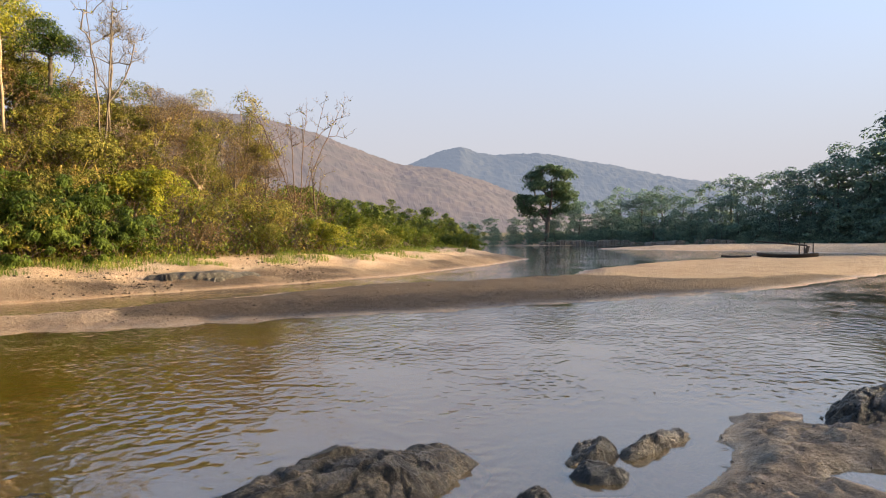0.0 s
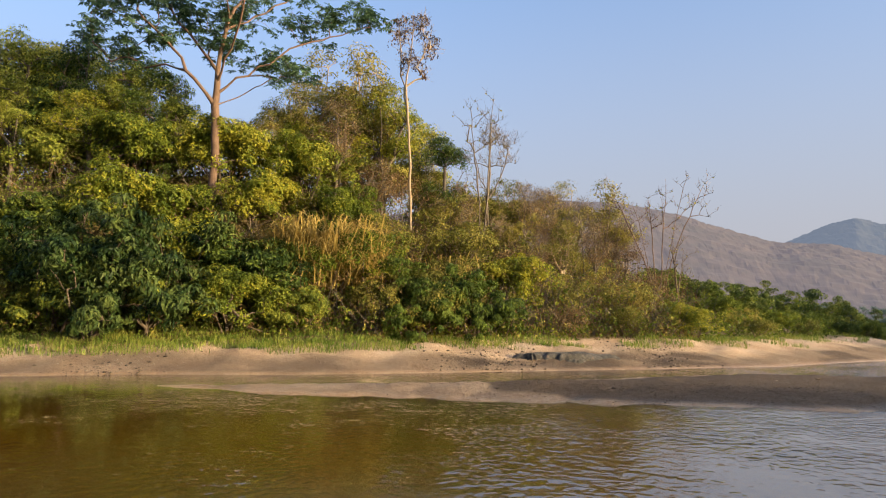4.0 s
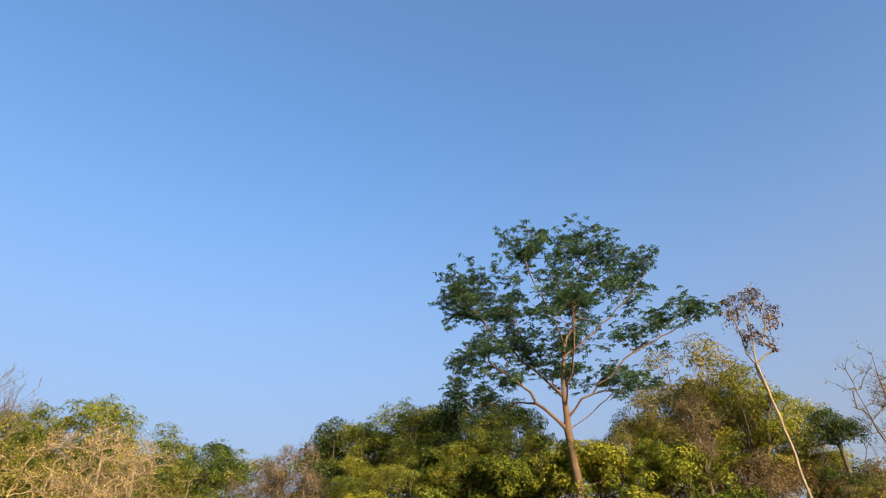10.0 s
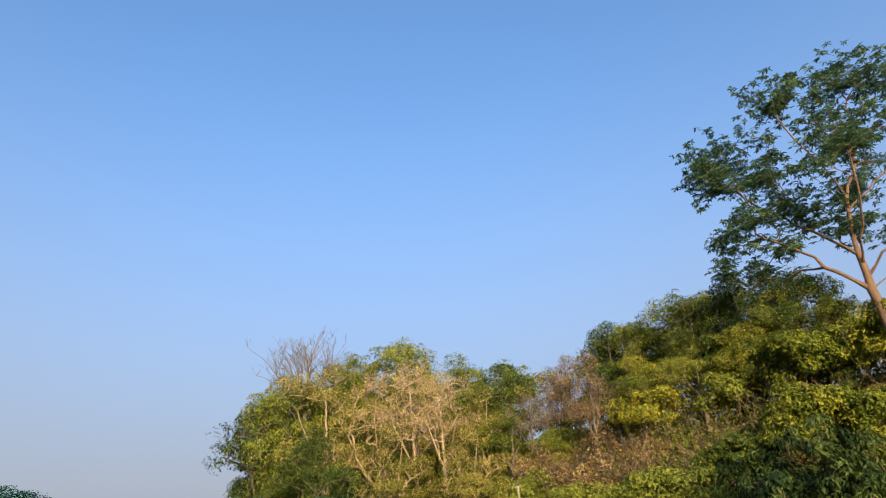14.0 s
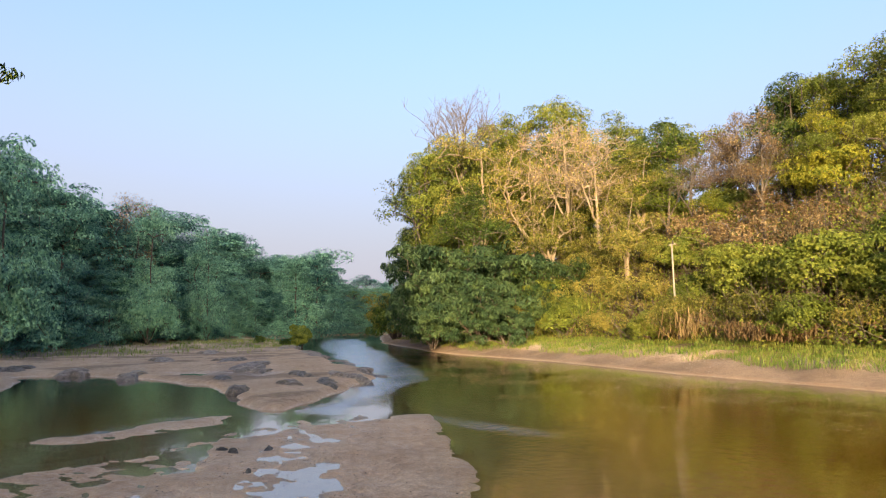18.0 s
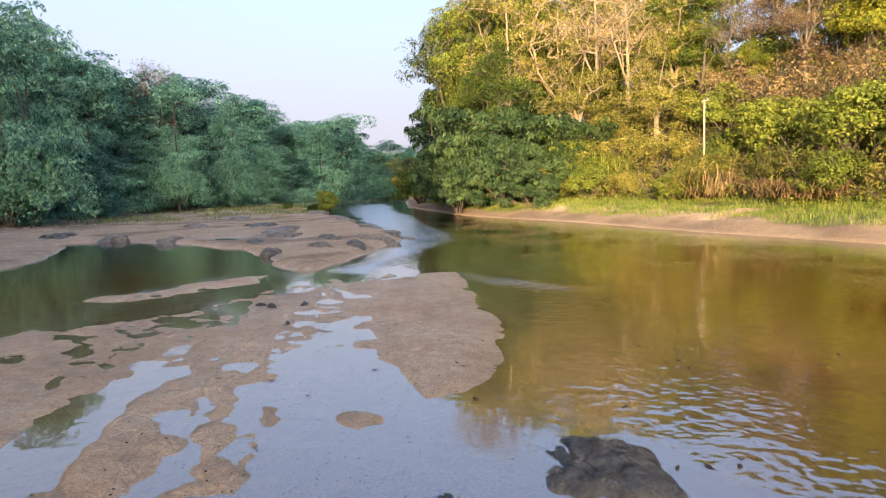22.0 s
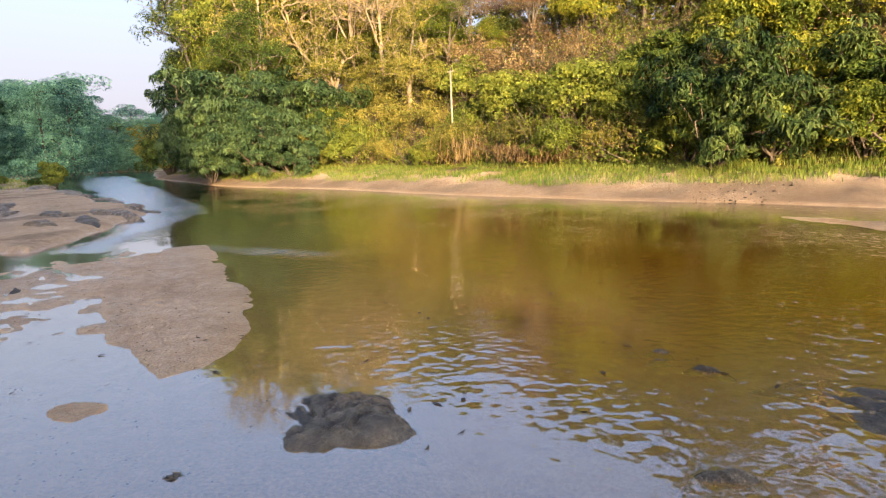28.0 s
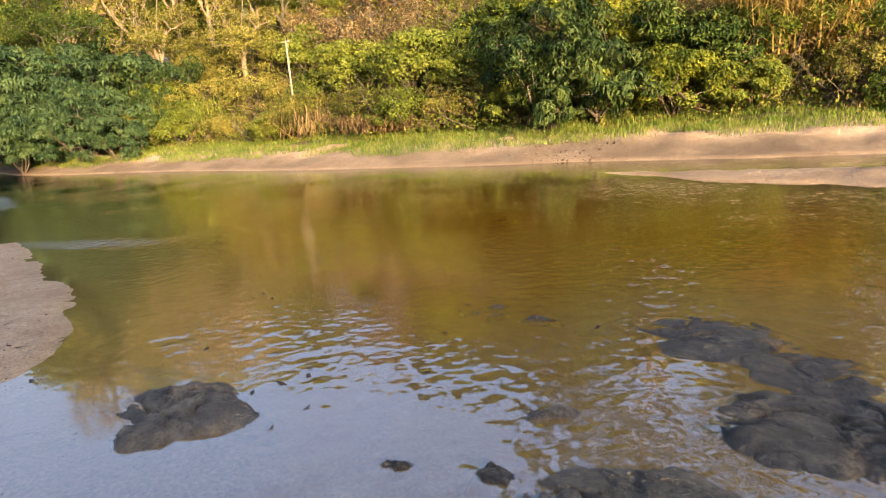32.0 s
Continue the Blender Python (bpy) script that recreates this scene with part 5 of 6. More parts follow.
# ---- trees that stand out ----
def hero_tree():
    """The tall tree on the bank's crest: straight trunk, wide airy crown with feathery leaf clusters."""
    p = Plant(401)
    p.line([(0, 0, -0.4), (0.03, 0, 2), (-0.08, 0, 4.0), (0.0, 0.1, 6.2), (0.35, 0, 8.2)], -1, 0.03, 0.5)
    limbs = [[(-0.08, 0, 3.9), (-1.0, -0.4, 5.0), (-2.3, -0.6, 6.6), (-3.4, -0.8, 7.6)], [(0, 0, 4.6), (1.7, -0.3, 6.0), (3.6, -0.2, 7.4), (5.6, 0.2, 8.4), (7.5, 0.3, 9.4)],
             [(0.0, 0.1, 6.0), (-1.6, 0.8, 7.8), (-3.2, 1.0, 9.8), (-4.8, 0.8, 12.0)], [(0.35, 0, 8.2), (0.0, -0.6, 9.8), (-0.8, -1.0, 12.0), (-1.0, -1.0, 13.6)],
             [(0.35, 0, 8.2), (1.1, 0.5, 9.8), (1.7, 0.6, 12.2), (1.9, 0.4, 14.2)], [(0.3, 0, 7.6), (2.0, 0.9, 9.2), (3.8, 1.0, 10.8), (5.2, 0.8, 12.2)],
             [(0, 0, 5.2), (0.6, -1.8, 6.6), (1.0, -3.2, 8.6), (0.9, -3.8, 10.6)], [(0, 0, 5.4), (-0.5, 2.0, 7.2), (0.4, 3.4, 9.6)], [(-0.08, 0, 4.3), (1.2, 0.8, 5.0), (2.4, 1.0, 6.0)]]
    for limb in limbs:
        p.line(limb[1:], p.nearest(np.array(limb[0])), 0.06, 0.5)
    lobes = [(-4.4, 0.6, 12.2, 1.7, 1.7, 1.2), (-2.6, 0, 10.4, 2.0, 2.0, 1.2), (-4.6, 0, 10.8, 1.1, 1.4, 0.7), (-0.8, -0.9, 13.2, 1.7, 1.7, 1.2), (1.8, 0.2, 13.8, 1.8, 1.7, 1.1), (3.8, 0.9, 11.6, 1.4, 1.5, 1.0), (5.0, 0.8, 12.4, 1.2, 1.2, 0.9), (-5.0, 0.5, 12.3, 1.0, 1.0, 0.8), (3.2, 0.2, 13.4, 1.0, 1.0, 0.7),
             (6.8, 0.2, 9.3, 1.4, 1.2, 0.7), (5.0, 0, 8.7, 1.3, 1.3, 0.7), (3.6, 0.2, 8.4, 1.0, 1.2, 0.6), (-3.4, -0.8, 8.0, 1.7, 1.5, 0.9), (-4.6, -0.6, 7.4, 1.1, 1.2, 0.7), (-1.4, 0.6, 8.2, 1.3, 1.5, 0.9), (1.0, -3.0, 9.0, 1.8, 1.6, 1.3), (0.4, 2.8, 9.4, 1.8, 1.6, 1.3),
             (2.2, 0.9, 6.4, 1.5, 1.2, 0.8), (3.4, -0.6, 5.6, 1.2, 1.0, 0.7), (-3.8, 0.6, 6.0, 1.4, 1.2, 0.7), (1.2, 0, 10.8, 2.0, 1.8, 1.0), (-2.4, -0.4, 6.6, 1.2, 1.2, 0.6), (0.2, 0, 6.9, 1.3, 1.6, 0.7), (-5.2, -0.3, 6.4, 0.8, 1.0, 0.6)]
    p.reach(lobes_points(p.rng, [(*q[:3], q[3] * 1.2, q[4] * 1.2, q[5] * 1.7) for q in lobes], 620, 0.05), 0.06, 0.5)
    at = np.array([p.pos[t] for t in p.tips])
    ob = thing("tall_tree", "tall straight tree with reddish trunk and airy blue-green crown", "tree")
    v, f = p.wood(0.007, 0.18, 6)
    part("trunk", mesh_of("tall_tree_trunk", v, f, BARK_RED, True), ob, "straight reddish-brown trunk with spreading limbs")
    # feathery sprays: whorls of leaflets round each twig end
    rng = p.rng
    ends = np.repeat(at, 7, axis=0)
    ends = ends + rng.normal(size=ends.shape) * [0.30, 0.30, 0.13]
    v, f = rosettes(rng, ends, 9, 0.25, 0.075)
    part("crown", mesh_of("tall_tree_crown", v, f, LEAF_HERO), ob, "thin crown of feathery leaf clusters")
    x, y = polar(51.9, 28.0)
    ob.matrix_basis = pose(x, y, 1.45 + 28.0 * math.tan(radians(10.6)), 0, 0, 51.9) @ Matrix.Diagonal((0.94, 0.94, 0.935, 1))
    return ob


hero_tree()


def slim_tree():
    """Thin pale double stem with a clot of dark creeper at the top."""
    p = Plant(411)
    p.line([(0, 0, -0.5), (-0.1, 0, 3), (-0.35, 0, 6.4)], -1, 0.03, 0.5)
    p.line([(-0.15, 0, 8.0), (0.1, 0, 9.6)], len(p.pos) - 1, 0.05, 0.5)
    p.line([(-0.6, 0.2, 7.6), (-0.7, 0, 9.2)], p.nearest(np.array([-0.3, 0, 5.4])), 0.05, 0.5)
    p.reach(lobes_points(p.rng, [(-0.6, 0, 8.8, 0.6, 0.6, 1.0), (0.2, 0, 9.1, 0.7, 0.6, 1.0), (0.7, 0, 8.2, 0.5, 0.5, 0.9), (-0.3, 0, 7.4, 0.5, 0.5, 1.0), (0.4, 0, 7.0, 0.35, 0.35, 0.8)], 90, 0.3), 0.05, 0.4)
    at = np.array([p.pos[t] for t in p.tips])
    p.twigs(5, 0.5, -0.3)
    ob = thing("slim_tree", "slim pale-stemmed tree with dry creeper clinging to its top", "tree")
    v, f = p.wood(0.005, 0.055, 5)
    part("trunk", mesh_of("slim_tree_trunk", v, f, BARK_PALE, True), ob)
    v, f = leaves(p.rng, at, 9, 0.16, 0.17, 0.07, 1.1, 0.8)
    part("crown", mesh_of("slim_tree_crown", v, f, LEAF_WITHERED), ob, "withered brown creeper leaves")
    x, y = polar(34.6, 27.0)
    ob.matrix_basis = pose(x, y, 1.45 + 27.0 * math.tan(radians(9.0)), 0, 0, 34.6) @ Matrix.Diagonal((0.92, 0.92, 0.92, 1))
    return ob


slim_tree()


def bare_cluster(az, d, tall, stems, seed, bark, label, radii=(0.005, 0.05), fan=0.13, bush=0.3, twig=3, tips=14):
    """Several leafless stems that fan out from one foot."""
    p = Plant(seed)
    p.line([(0, 0, -0.4), (0, 0, 0.2)], -1, 0, 0.5)
    for k in range(stems):
        a = (k - (stems - 1) / 2) * fan
        h = tall * p.rng.uniform(0.72, 1.0)
        tops = p.line([(a * h * 0.3 + p.rng.normal() * 0.1, p.rng.normal() * 0.3, h * 0.4), (a * h * 0.75, p.rng.normal() * 0.5, h * 0.75), (a * h * 1.1, p.rng.normal() * 0.5, h)], 1, 0.025, 0.5)
        p.tips.append(tops)
        c = np.array([a * h * 0.95, 0, h * 0.84])
        p.reach(c + p.rng.normal(size=(tips, 3)) * [bush, bush, bush * 2.2], 0.04, 0.5)
    at = np.array([p.pos[t] for t in p.tips])
    p.twigs(twig, bush * 1.2, 0.9)
    ob = thing("leafless_tree", label, "tree")
    v, f = p.wood(radii[0], radii[1], 5)
    part("trunk", mesh_of("leafless_trunk", v, f, bark, True), ob)
    v, f = leaves(p.rng, at, 1, 0.12, 0.16, 0.09)
    part("crown", mesh_of("leafless_crown", v, f, LEAF_OLIVE), ob, "a few last leaves")
    x, y = polar(az, d)
    ob.matrix_basis = pose(x, y, ground_z(x, y), 0, 0, az)
    return ob


bare_cluster(12.9, 36.0, 7.8, 6, 421, BARK_RED, "leafless reddish stems fanning up from one foot")
bare_cluster(11.3, 35.0, 4.6, 2, 422, BARK_DARK, "dark dead stems with stubby broken twigs")
bare_cluster(28.2, 30.0, 8.8, 2, 423, BARK_GREY, "bare grey stems with a few last leaves")


def brush_tree(az, d, tall, wide, seed):
    """A tall leafless tree: a straight trunk that opens into a fan of fine upright twigs."""
    p = Plant(seed)
    p.line([(0, 0, -0.4), (0.1, 0, tall * 0.35), (0, 0, tall * 0.66)], -1, 0.04, 0.6)
    hub = len(p.pos) - 1
    for k in range(13):
        a, lift = k * 2.4, (k + 0.5) / 13
        out = wide * 0.62 * math.sin(1.45 * (1 - lift) + 0.12)
        x, y = out * math.cos(a), out * math.sin(a)
        end = p.line([(x * 0.45, y * 0.45, tall * (0.72 + 0.04 * lift)), (x, y, tall * (0.79 + 0.11 * lift))], hub - int(p.rng.integers(0, 3)), 0.05, 0.5)
        for _ in range(13):
            b, s = p.rng.uniform(0, 6.28), wide * p.rng.uniform(0.05, 0.32)
            start = end - int(p.rng.integers(0, 4))
            q = np.array(p.pos[start])
            top = q + [s * math.cos(b) + 0.25 * x, s * math.sin(b) + 0.25 * y, tall * p.rng.uniform(0.03, 0.09)]
            p.tips.append(p.line([q + (top - q) * 0.5 + [0, 0, 0.15], top], start, 0.03, 0.5))
    p.twigs(4, 0.7, 1.2)
    ob = thing("leafless_tree", "tall leafless tree with a fan of fine pale twigs", "tree")
    v, f = p.wood(0.007, 0.15, 5)
    part("trunk", mesh_of("brush_trunk", v, f, BARK_GREY, True), ob)
    x, y = polar(az, d)
    ob.matrix_basis = pose(x, y, ground_z(x, y), 0, 0, az)
    return ob


brush_tree(100.7, 50.0, 1.5 + 50.0 * math.tan(radians(20.8)) - ground_z(*polar(100.7, 50.0)), 4.8, 424)


def lone_tree():
    """The dark tree that stands over the far end of the pool."""
    p = Plant(431)
    p.line([(0, 0, -0.5), (0.1, 0, 2.5), (0.5, 0, 5.5), (0.6, 0, 8.5)], -1, 0.05, 0.6)
    for limb in ([(0.2, 0, 3.4), (-1.4, 0, 4.6), (-2.6, 0.2, 5.0)], [(0.3, 0, 4.2), (1.8, 0, 5.4), (2.8, 0, 5.8)], [(0.5, 0, 6), (-1.0, 0.5, 7.6)], [(0.5, 0, 6.2), (1.8, -0.4, 8.0)]):
        p.line(limb[1:], p.nearest(np.array(limb[0])), 0.06, 0.5)
    lobes = [(0.3, 0, 9.4, 1.5, 1.6, 1.0), (-1.4, 0.4, 8.7, 1.1, 1.4, 0.8), (2.0, -0.3, 8.8, 1.0, 1.4, 0.8), (-0.9, -0.4, 7.4, 1.3, 1.5, 0.9), (1.6, 0, 7.2, 1.3, 1.5, 0.9), (-2.5, 0.2, 5.6, 1.2, 1.4, 0.9), (2.6, 0, 5.9, 1.1, 1.3, 0.9),
             (0.9, 1.2, 6.0, 1.3, 1.3, 0.9), (-0.8, -1.0, 5.4, 1.3, 1.3, 0.8), (-1.9, 0, 4.0, 1.1, 1.2, 0.7), (2.1, 0.4, 4.5, 1.0, 1.1, 0.7), (0.2, 0.6, 4.0, 1.1, 1.1, 0.6), (-2.9, 0, 4.7, 0.8, 0.9, 0.6)]
    p.reach(lobes_points(p.rng, lobes, 330, 0.5), 0.06, 0.6)
    at = np.array([p.pos[t] for t in p.tips])
    ob = thing("lone_tree", "tall dark rounded tree standing over the far pool", "tree")
    v, f = p.wood(0.02, 0.26, 6)
    part("trunk", mesh_of("lone_tree_trunk", v, f, BARK_DARK, True), ob)
    v, f = leaves(p.rng, at, 40, 0.42, 0.30, 0.16)
    part("crown", mesh_of("lone_tree_crown", v, f, LEAF_LONE), ob)
    x, y = polar(-9.2, 114.0)
    ob.matrix_basis = pose(x, y, ground_z(x, y), 0, 0, -9.2) @ Matrix.Diagonal((1.5, 1.5, 1.34, 1))
    return ob


lone_tree()


def overhang_tree():
    """A tree on the near shore, of which one leafy limb hangs into view."""
    p = Plant(441)
    p.line([(0, 0, -0.4), (0.1, 0, 3), (0.2, 0, 6.5)], -1, 0.05, 0.5)
    p.line([(1.0, 0, 6.8), (2.3, 0.1, 6.9), (3.7, 0.1, 6.45)], p.nearest(np.array([0.2, 0, 5.6])), 0.05, 0.4)
    p.reach(lobes_points(p.rng, [(2.6, 0, 6.9, 0.9, 0.6, 0.4), (3.6, 0, 6.5, 0.55, 0.5, 0.22), (0, 0, 7.2, 1.8, 1.8, 1.0)], 70, 0.3), 0.05, 0.4)
    at = np.array([p.pos[t] for t in p.tips])
    ob = thing("overhanging_tree", "tree with a drooping leafy limb over the shore", "tree")
    v, f = p.wood(0.008, 0.16, 5)
    part("trunk", mesh_of("overhanging_tree_trunk", v, f, BARK_DARK, True), ob)
    v, f = leaves(p.rng, at, 16, 0.15, 0.2, 0.06, 0.6, 0.6)
    part("crown", mesh_of("overhanging_tree_crown", v, f, LEAF_DEEP), ob)
    x, y = polar(153.5, 14.0)
    ob.matrix_basis = pose(x, y, ground_z(x, y), 0, 0, 145)
    return ob


overhang_tree()


# ---- rocks, post, boats, litter ----
def rock(name, label, x, y, size, turn, top, seed, mat, group="river rocks", outline=None, awash=0.0, foot=-0.22, floor=None):
    """A low worn rock: a broken back with ledges and pits, falling off to its foot below sand or water.
    outline: corners in plan round (x, y), or an oval of the given size."""
    big = max(size)
    na, nr = (200, 80) if big > 0.9 and floor is None else (72, 30) if floor is None else (56, 22)
    ang = np.linspace(0, 2 * math.pi, na, endpoint=False)
    if outline:
        p = np.array(outline, float) - [x, y]
        q = np.roll(p, -1, axis=0)
        edge = np.full(na, 0.05)
        for (ax, ay), (bx, by) in zip(p, q):
            den = np.cos(ang) * (by - ay) - np.sin(ang) * (bx - ax)
            den = np.where(np.abs(den) < 1e-9, 1e-9, den)
            r = (ax * (by - ay) - ay * (bx - ax)) / den
            t = (ax * np.sin(ang) - ay * np.cos(ang)) / den
            edge = np.maximum(edge, np.where((t >= 0) & (t <= 1) & (r > 0), r, 0))
        edge = (np.roll(edge, 1) + 2 * edge + np.roll(edge, -1)) / 4
        turn = 0
    else:
        edge = 0.5 / np.sqrt((np.cos(ang) / size[0]) ** 2 + (np.sin(ang) / size[1]) ** 2)
    ex, ey = np.cos(ang) * 2 + seed * 7.1, np.sin(ang) * 2
    edge = edge * (1 + (0.12 if outline else 0.34 if floor is None else 0.9) * fbm(ex * 2, ey * 2, 1.1, 4, seed)) * 1.06
    if outline and top > 0.01:
        # the outline is that of the part above the water
        edge = edge / (top / (top - foot)) ** (0.7 / (6 if awash else 3.4))
    s = (np.arange(nr) / (nr - 1)) ** 0.8
    S, E = np.meshgrid(s, edge)
    C = np.repeat(ang[:, None], nr, 1)
    lx, ly = np.cos(C) * S * E, np.sin(C) * S * E
    wx, wy = lx + seed * 13.7, ly - seed * 5.9
    body = 1 - S ** (3.4 if not awash else 6)
    k = min(big, 1.0) * (1.0 if floor is None else 0.5) * (0.45 if awash >= 0.5 and floor is None else 0.55 if outline and top < 0.09 else 1.0)
    # worn strata: broad swells, small ledges, sharp crevices along the grain, pitted skin
    gx, gy = wx * 0.8 + wy * 0.6, (wy * 0.8 - wx * 0.6) * 2.2
    lump = 0.012 * k + 0.09 * k * fbm(wx, wy, 0.5 * min(big, 1.6), 5, seed + 3)
    tread = 4.5 * fbm(gx, gy, 0.7 * min(big, 1.3), 3, seed + 5)
    lump = lump + 0.034 * k * (0.5 + np.floor(tread) + smooth(0.55, 1.0, tread - np.floor(tread)))
    lump = lump - 0.06 * k * smooth(0.09, 0.0, np.abs(fbm(gx, gy, 0.42 * min(big, 1.4), 4, seed + 9))) - 0.03 * k * smooth(0.10, 0.0, np.abs(fbm(wx, wy, 0.2, 4, seed + 11)))
    lump = lump + 0.03 * k * fbm(wx, wy, 0.12, 4, seed + 13)
    lz = foot + (top - foot) * body + lump * (0.3 + 0.7 * body)
    verts = np.stack([lx, ly, lz], -1).reshape(-1, 3)
    i = np.arange(na)[:, None] * nr + np.arange(nr - 1)[None, :]
    j = ((np.arange(na) + 1) % na)[:, None] * nr + np.arange(nr - 1)[None, :]
    ob = tagged(new(name, mesh_of(name, verts, np.stack([i, i + 1, j + 1, j], -1).reshape(-1, 4)[:, ::-1], mat, True)), label, "rock", group)
    ob.matrix_basis = pose(x, y, 0 if floor is None else floor, 0, 0, turn)
    return ob


# label, x, y, size, turn, height of the top over the water, material, share awash
ROCKS = [("thin dark sliver of rock awash", -4.65, 2.1, (0.2, 0.08), 60, 0.006, ROCK_DARK, 0),
         ("thin dark sliver of rock awash", -4.58, 2.33, (0.22, 0.09), 40, 0.006, ROCK_DARK, 0),
         ("thin dark sliver of rock awash", -4.4, 2.25, (0.18, 0.07), 75, 0.006, ROCK_DARK, 0),
         ("thin dark sliver of rock awash", -4.12, 2.48, (0.34, 0.08), 55, 0.008, ROCK_DARK, 0),
         ("small dark stone in the shallows", 0.42, 3.5, (0.34, 0.2), 5, 0.05, ROCK_DARK, 0),
         ("small dark stone in thin water", -2.6, 0.9, (0.22, 0.12), 70, 0.008, ROCK_DARK, 0),
         ("small dark stone in thin water", -2.55, -0.2, (0.36, 0.14), 100, 0.0, ROCK_DARK, 0),
         ("small dark stone in thin water", -3.2, -0.95, (0.28, 0.16), 20, -0.002, ROCK_DARK, 0),
         ("dark stones lying on the wet spit", -8.05, -4.75, (0.5, 0.2), 40, 0.05, ROCK_DARK, 0),
         ("dark stones lying on the wet spit", -8.4, -4.4, (0.4, 0.16), 10, 0.045, ROCK_DARK, 0),
         ("dark stones lying on the wet spit", -8.2, -5.0, (0.3, 0.14), 80, 0.04, ROCK_DARK, 0),
         ("small dark stone on the wet spit", -7.1, -4.0, (0.3, 0.1), 30, 0.025, ROCK_DARK, 0)]
for k, (label, x, y, size, turn, top, mat, awash) in enumerate(ROCKS):
    rock("river_rock", label, x, y, size, turn, top, k + 1, mat, awash=awash, foot=-0.05 if top < 0.01 else -0.12 if max(size) < 0.5 else -0.2)
rock("river_rock", "broad low brown rock with a worn strata back", -0.6, 3.75, (1.9, 1.2), 0, 0.17, 31, ROCK_BROWN,
     outline=[(-1.65, 2.95), (-1.38, 3.45), (-1.2, 3.8), (-1.06, 4.08), (-0.78, 4.2), (-0.41, 4.24), (-0.03, 4.3), (0.14, 4.14), (-0.03, 3.83), (-0.2, 3.5), (-0.4, 3.1), (-1.2, 2.7)])
rock("river_rock", "pitted grey-brown rock at the water edge", 0.92, 4.3, (0.5, 0.4), 0, 0.10, 3, ROCK_BROWN, foot=-0.14,
     outline=[(0.66, 4.07), (0.77, 4.23), (0.8, 4.41), (1.04, 4.57), (1.13, 4.46), (1.09, 4.23), (0.92, 4.09)])
rock("river_rock", "dark stone in front of a pitted rock", 0.9, 3.92, (0.45, 0.3), 0, 0.06, 5, ROCK_DARK, foot=-0.14,
     outline=[(0.68, 3.88), (0.78, 4.04), (0.95, 4.08), (1.09, 3.95), (1.01, 3.78), (0.74, 3.75)])
rock("river_rock", "low brown rock topped with sand beside thin water", 1.45, 4.55, (0.9, 0.4), 0, 0.09, 7, ROCK_TAN, foot=-0.14,
     outline=[(1.08, 4.28), (1.34, 4.62), (1.58, 4.84), (1.78, 4.86), (1.7, 4.6), (1.37, 4.34), (1.17, 4.17)])
rock("river_rock", "dark rock with a brown sandy back on the wet shelf", 3.45, 5.2, (1.3, 0.9), 0, 0.2, 9, ROCK_BROWN,
     outline=[(3.0, 5.2), (3.3, 5.42), (3.98, 5.95), (4.6, 6.0), (4.3, 5.3), (3.4, 4.8), (2.95, 4.68), (2.85, 4.9)])
rock("river_rock", "small dark slab on the wet shelf", 2.7, 4.66, (0.4, 0.25), 0, 0.06, 11, ROCK_DARK, foot=-0.1,
     outline=[(2.5, 4.72), (2.65, 4.86), (2.9, 4.68), (2.8, 4.48), (2.6, 4.6)])
rock("river_rock", "narrow dark stone on the sandy bed", -2.7, 1.78, (0.36, 0.12), 0, 0.03, 13, ROCK_DARK, foot=-0.14,
     outline=[(-2.7, 1.62), (-2.78, 1.68), (-2.73, 1.9), (-2.65, 1.95), (-2.61, 1.86)])
rock("river_rock", "low dark grey rock with crevices wet along its foot", -3.62, -0.05, (0.9, 0.6), 0, 0.07, 48, ROCK_GREY, foot=-0.16,
     outline=[(-3.36, -0.42), (-3.6, -0.44), (-3.84, -0.3), (-3.94, -0.13), (-3.92, 0.06), (-3.68, 0.27), (-3.45, 0.33), (-3.34, 0.28), (-3.32, 0.12), (-3.36, -0.05), (-3.3, -0.28)])
rock("river_rock", "dark rock just under the water", -3.7, -0.1, (1.6, 1.1), 0, 0.01, 34, ROCK_DARK, awash=0.25,
     outline=[(-4.02, -0.67), (-4.21, -0.62), (-4.32, -0.38), (-4.17, -0.07), (-4.09, 0.27), (-3.7, 0.37), (-3.36, 0.45), (-3.11, 0.48), (-3.06, 0.38), (-3.18, 0.23), (-3.26, -0.09), (-3.72, -0.44)])
rock("rock_ledge", "broad dark rock ledge awash in the shallows", -2.75, 3.3, (3.0, 2.0), 0, 0.006, 35, ROCK_DARK, awash=0.9, group="ledges by the standing place",
     outline=[(-4.06, 2.72), (-4.18, 3.06), (-3.92, 3.5), (-3.4, 3.85), (-2.9, 3.95), (-2.3, 3.8), (-1.6, 3.3), (-1.65, 2.9), (-2.2, 2.75), (-2.5, 2.85), (-2.6, 3.0), (-2.84, 2.94), (-3.16, 2.62), (-3.48, 2.76), (-3.7, 2.9)])
rock("rock_ledge", "dark rock rim rising from the awash ledge", -2.0, 2.8, (1.2, 0.8), 0, 0.04, 36, ROCK_DARK, awash=0.5, group="ledges by the standing place",
     outline=[(-2.36, 2.49), (-2.47, 2.78), (-2.3, 3.04), (-2.0, 3.4), (-1.55, 3.1), (-1.4, 2.7), (-1.66, 2.5), (-1.81, 2.4), (-2.0, 2.34), (-2.15, 2.42)])
rock("rock_ledge", "pale worn streak of rock above thin water", -3.05, 3.4, (0.8, 0.26), 52, 0.04, 37, ROCK_TAN, awash=0.3, group="ledges by the standing place")
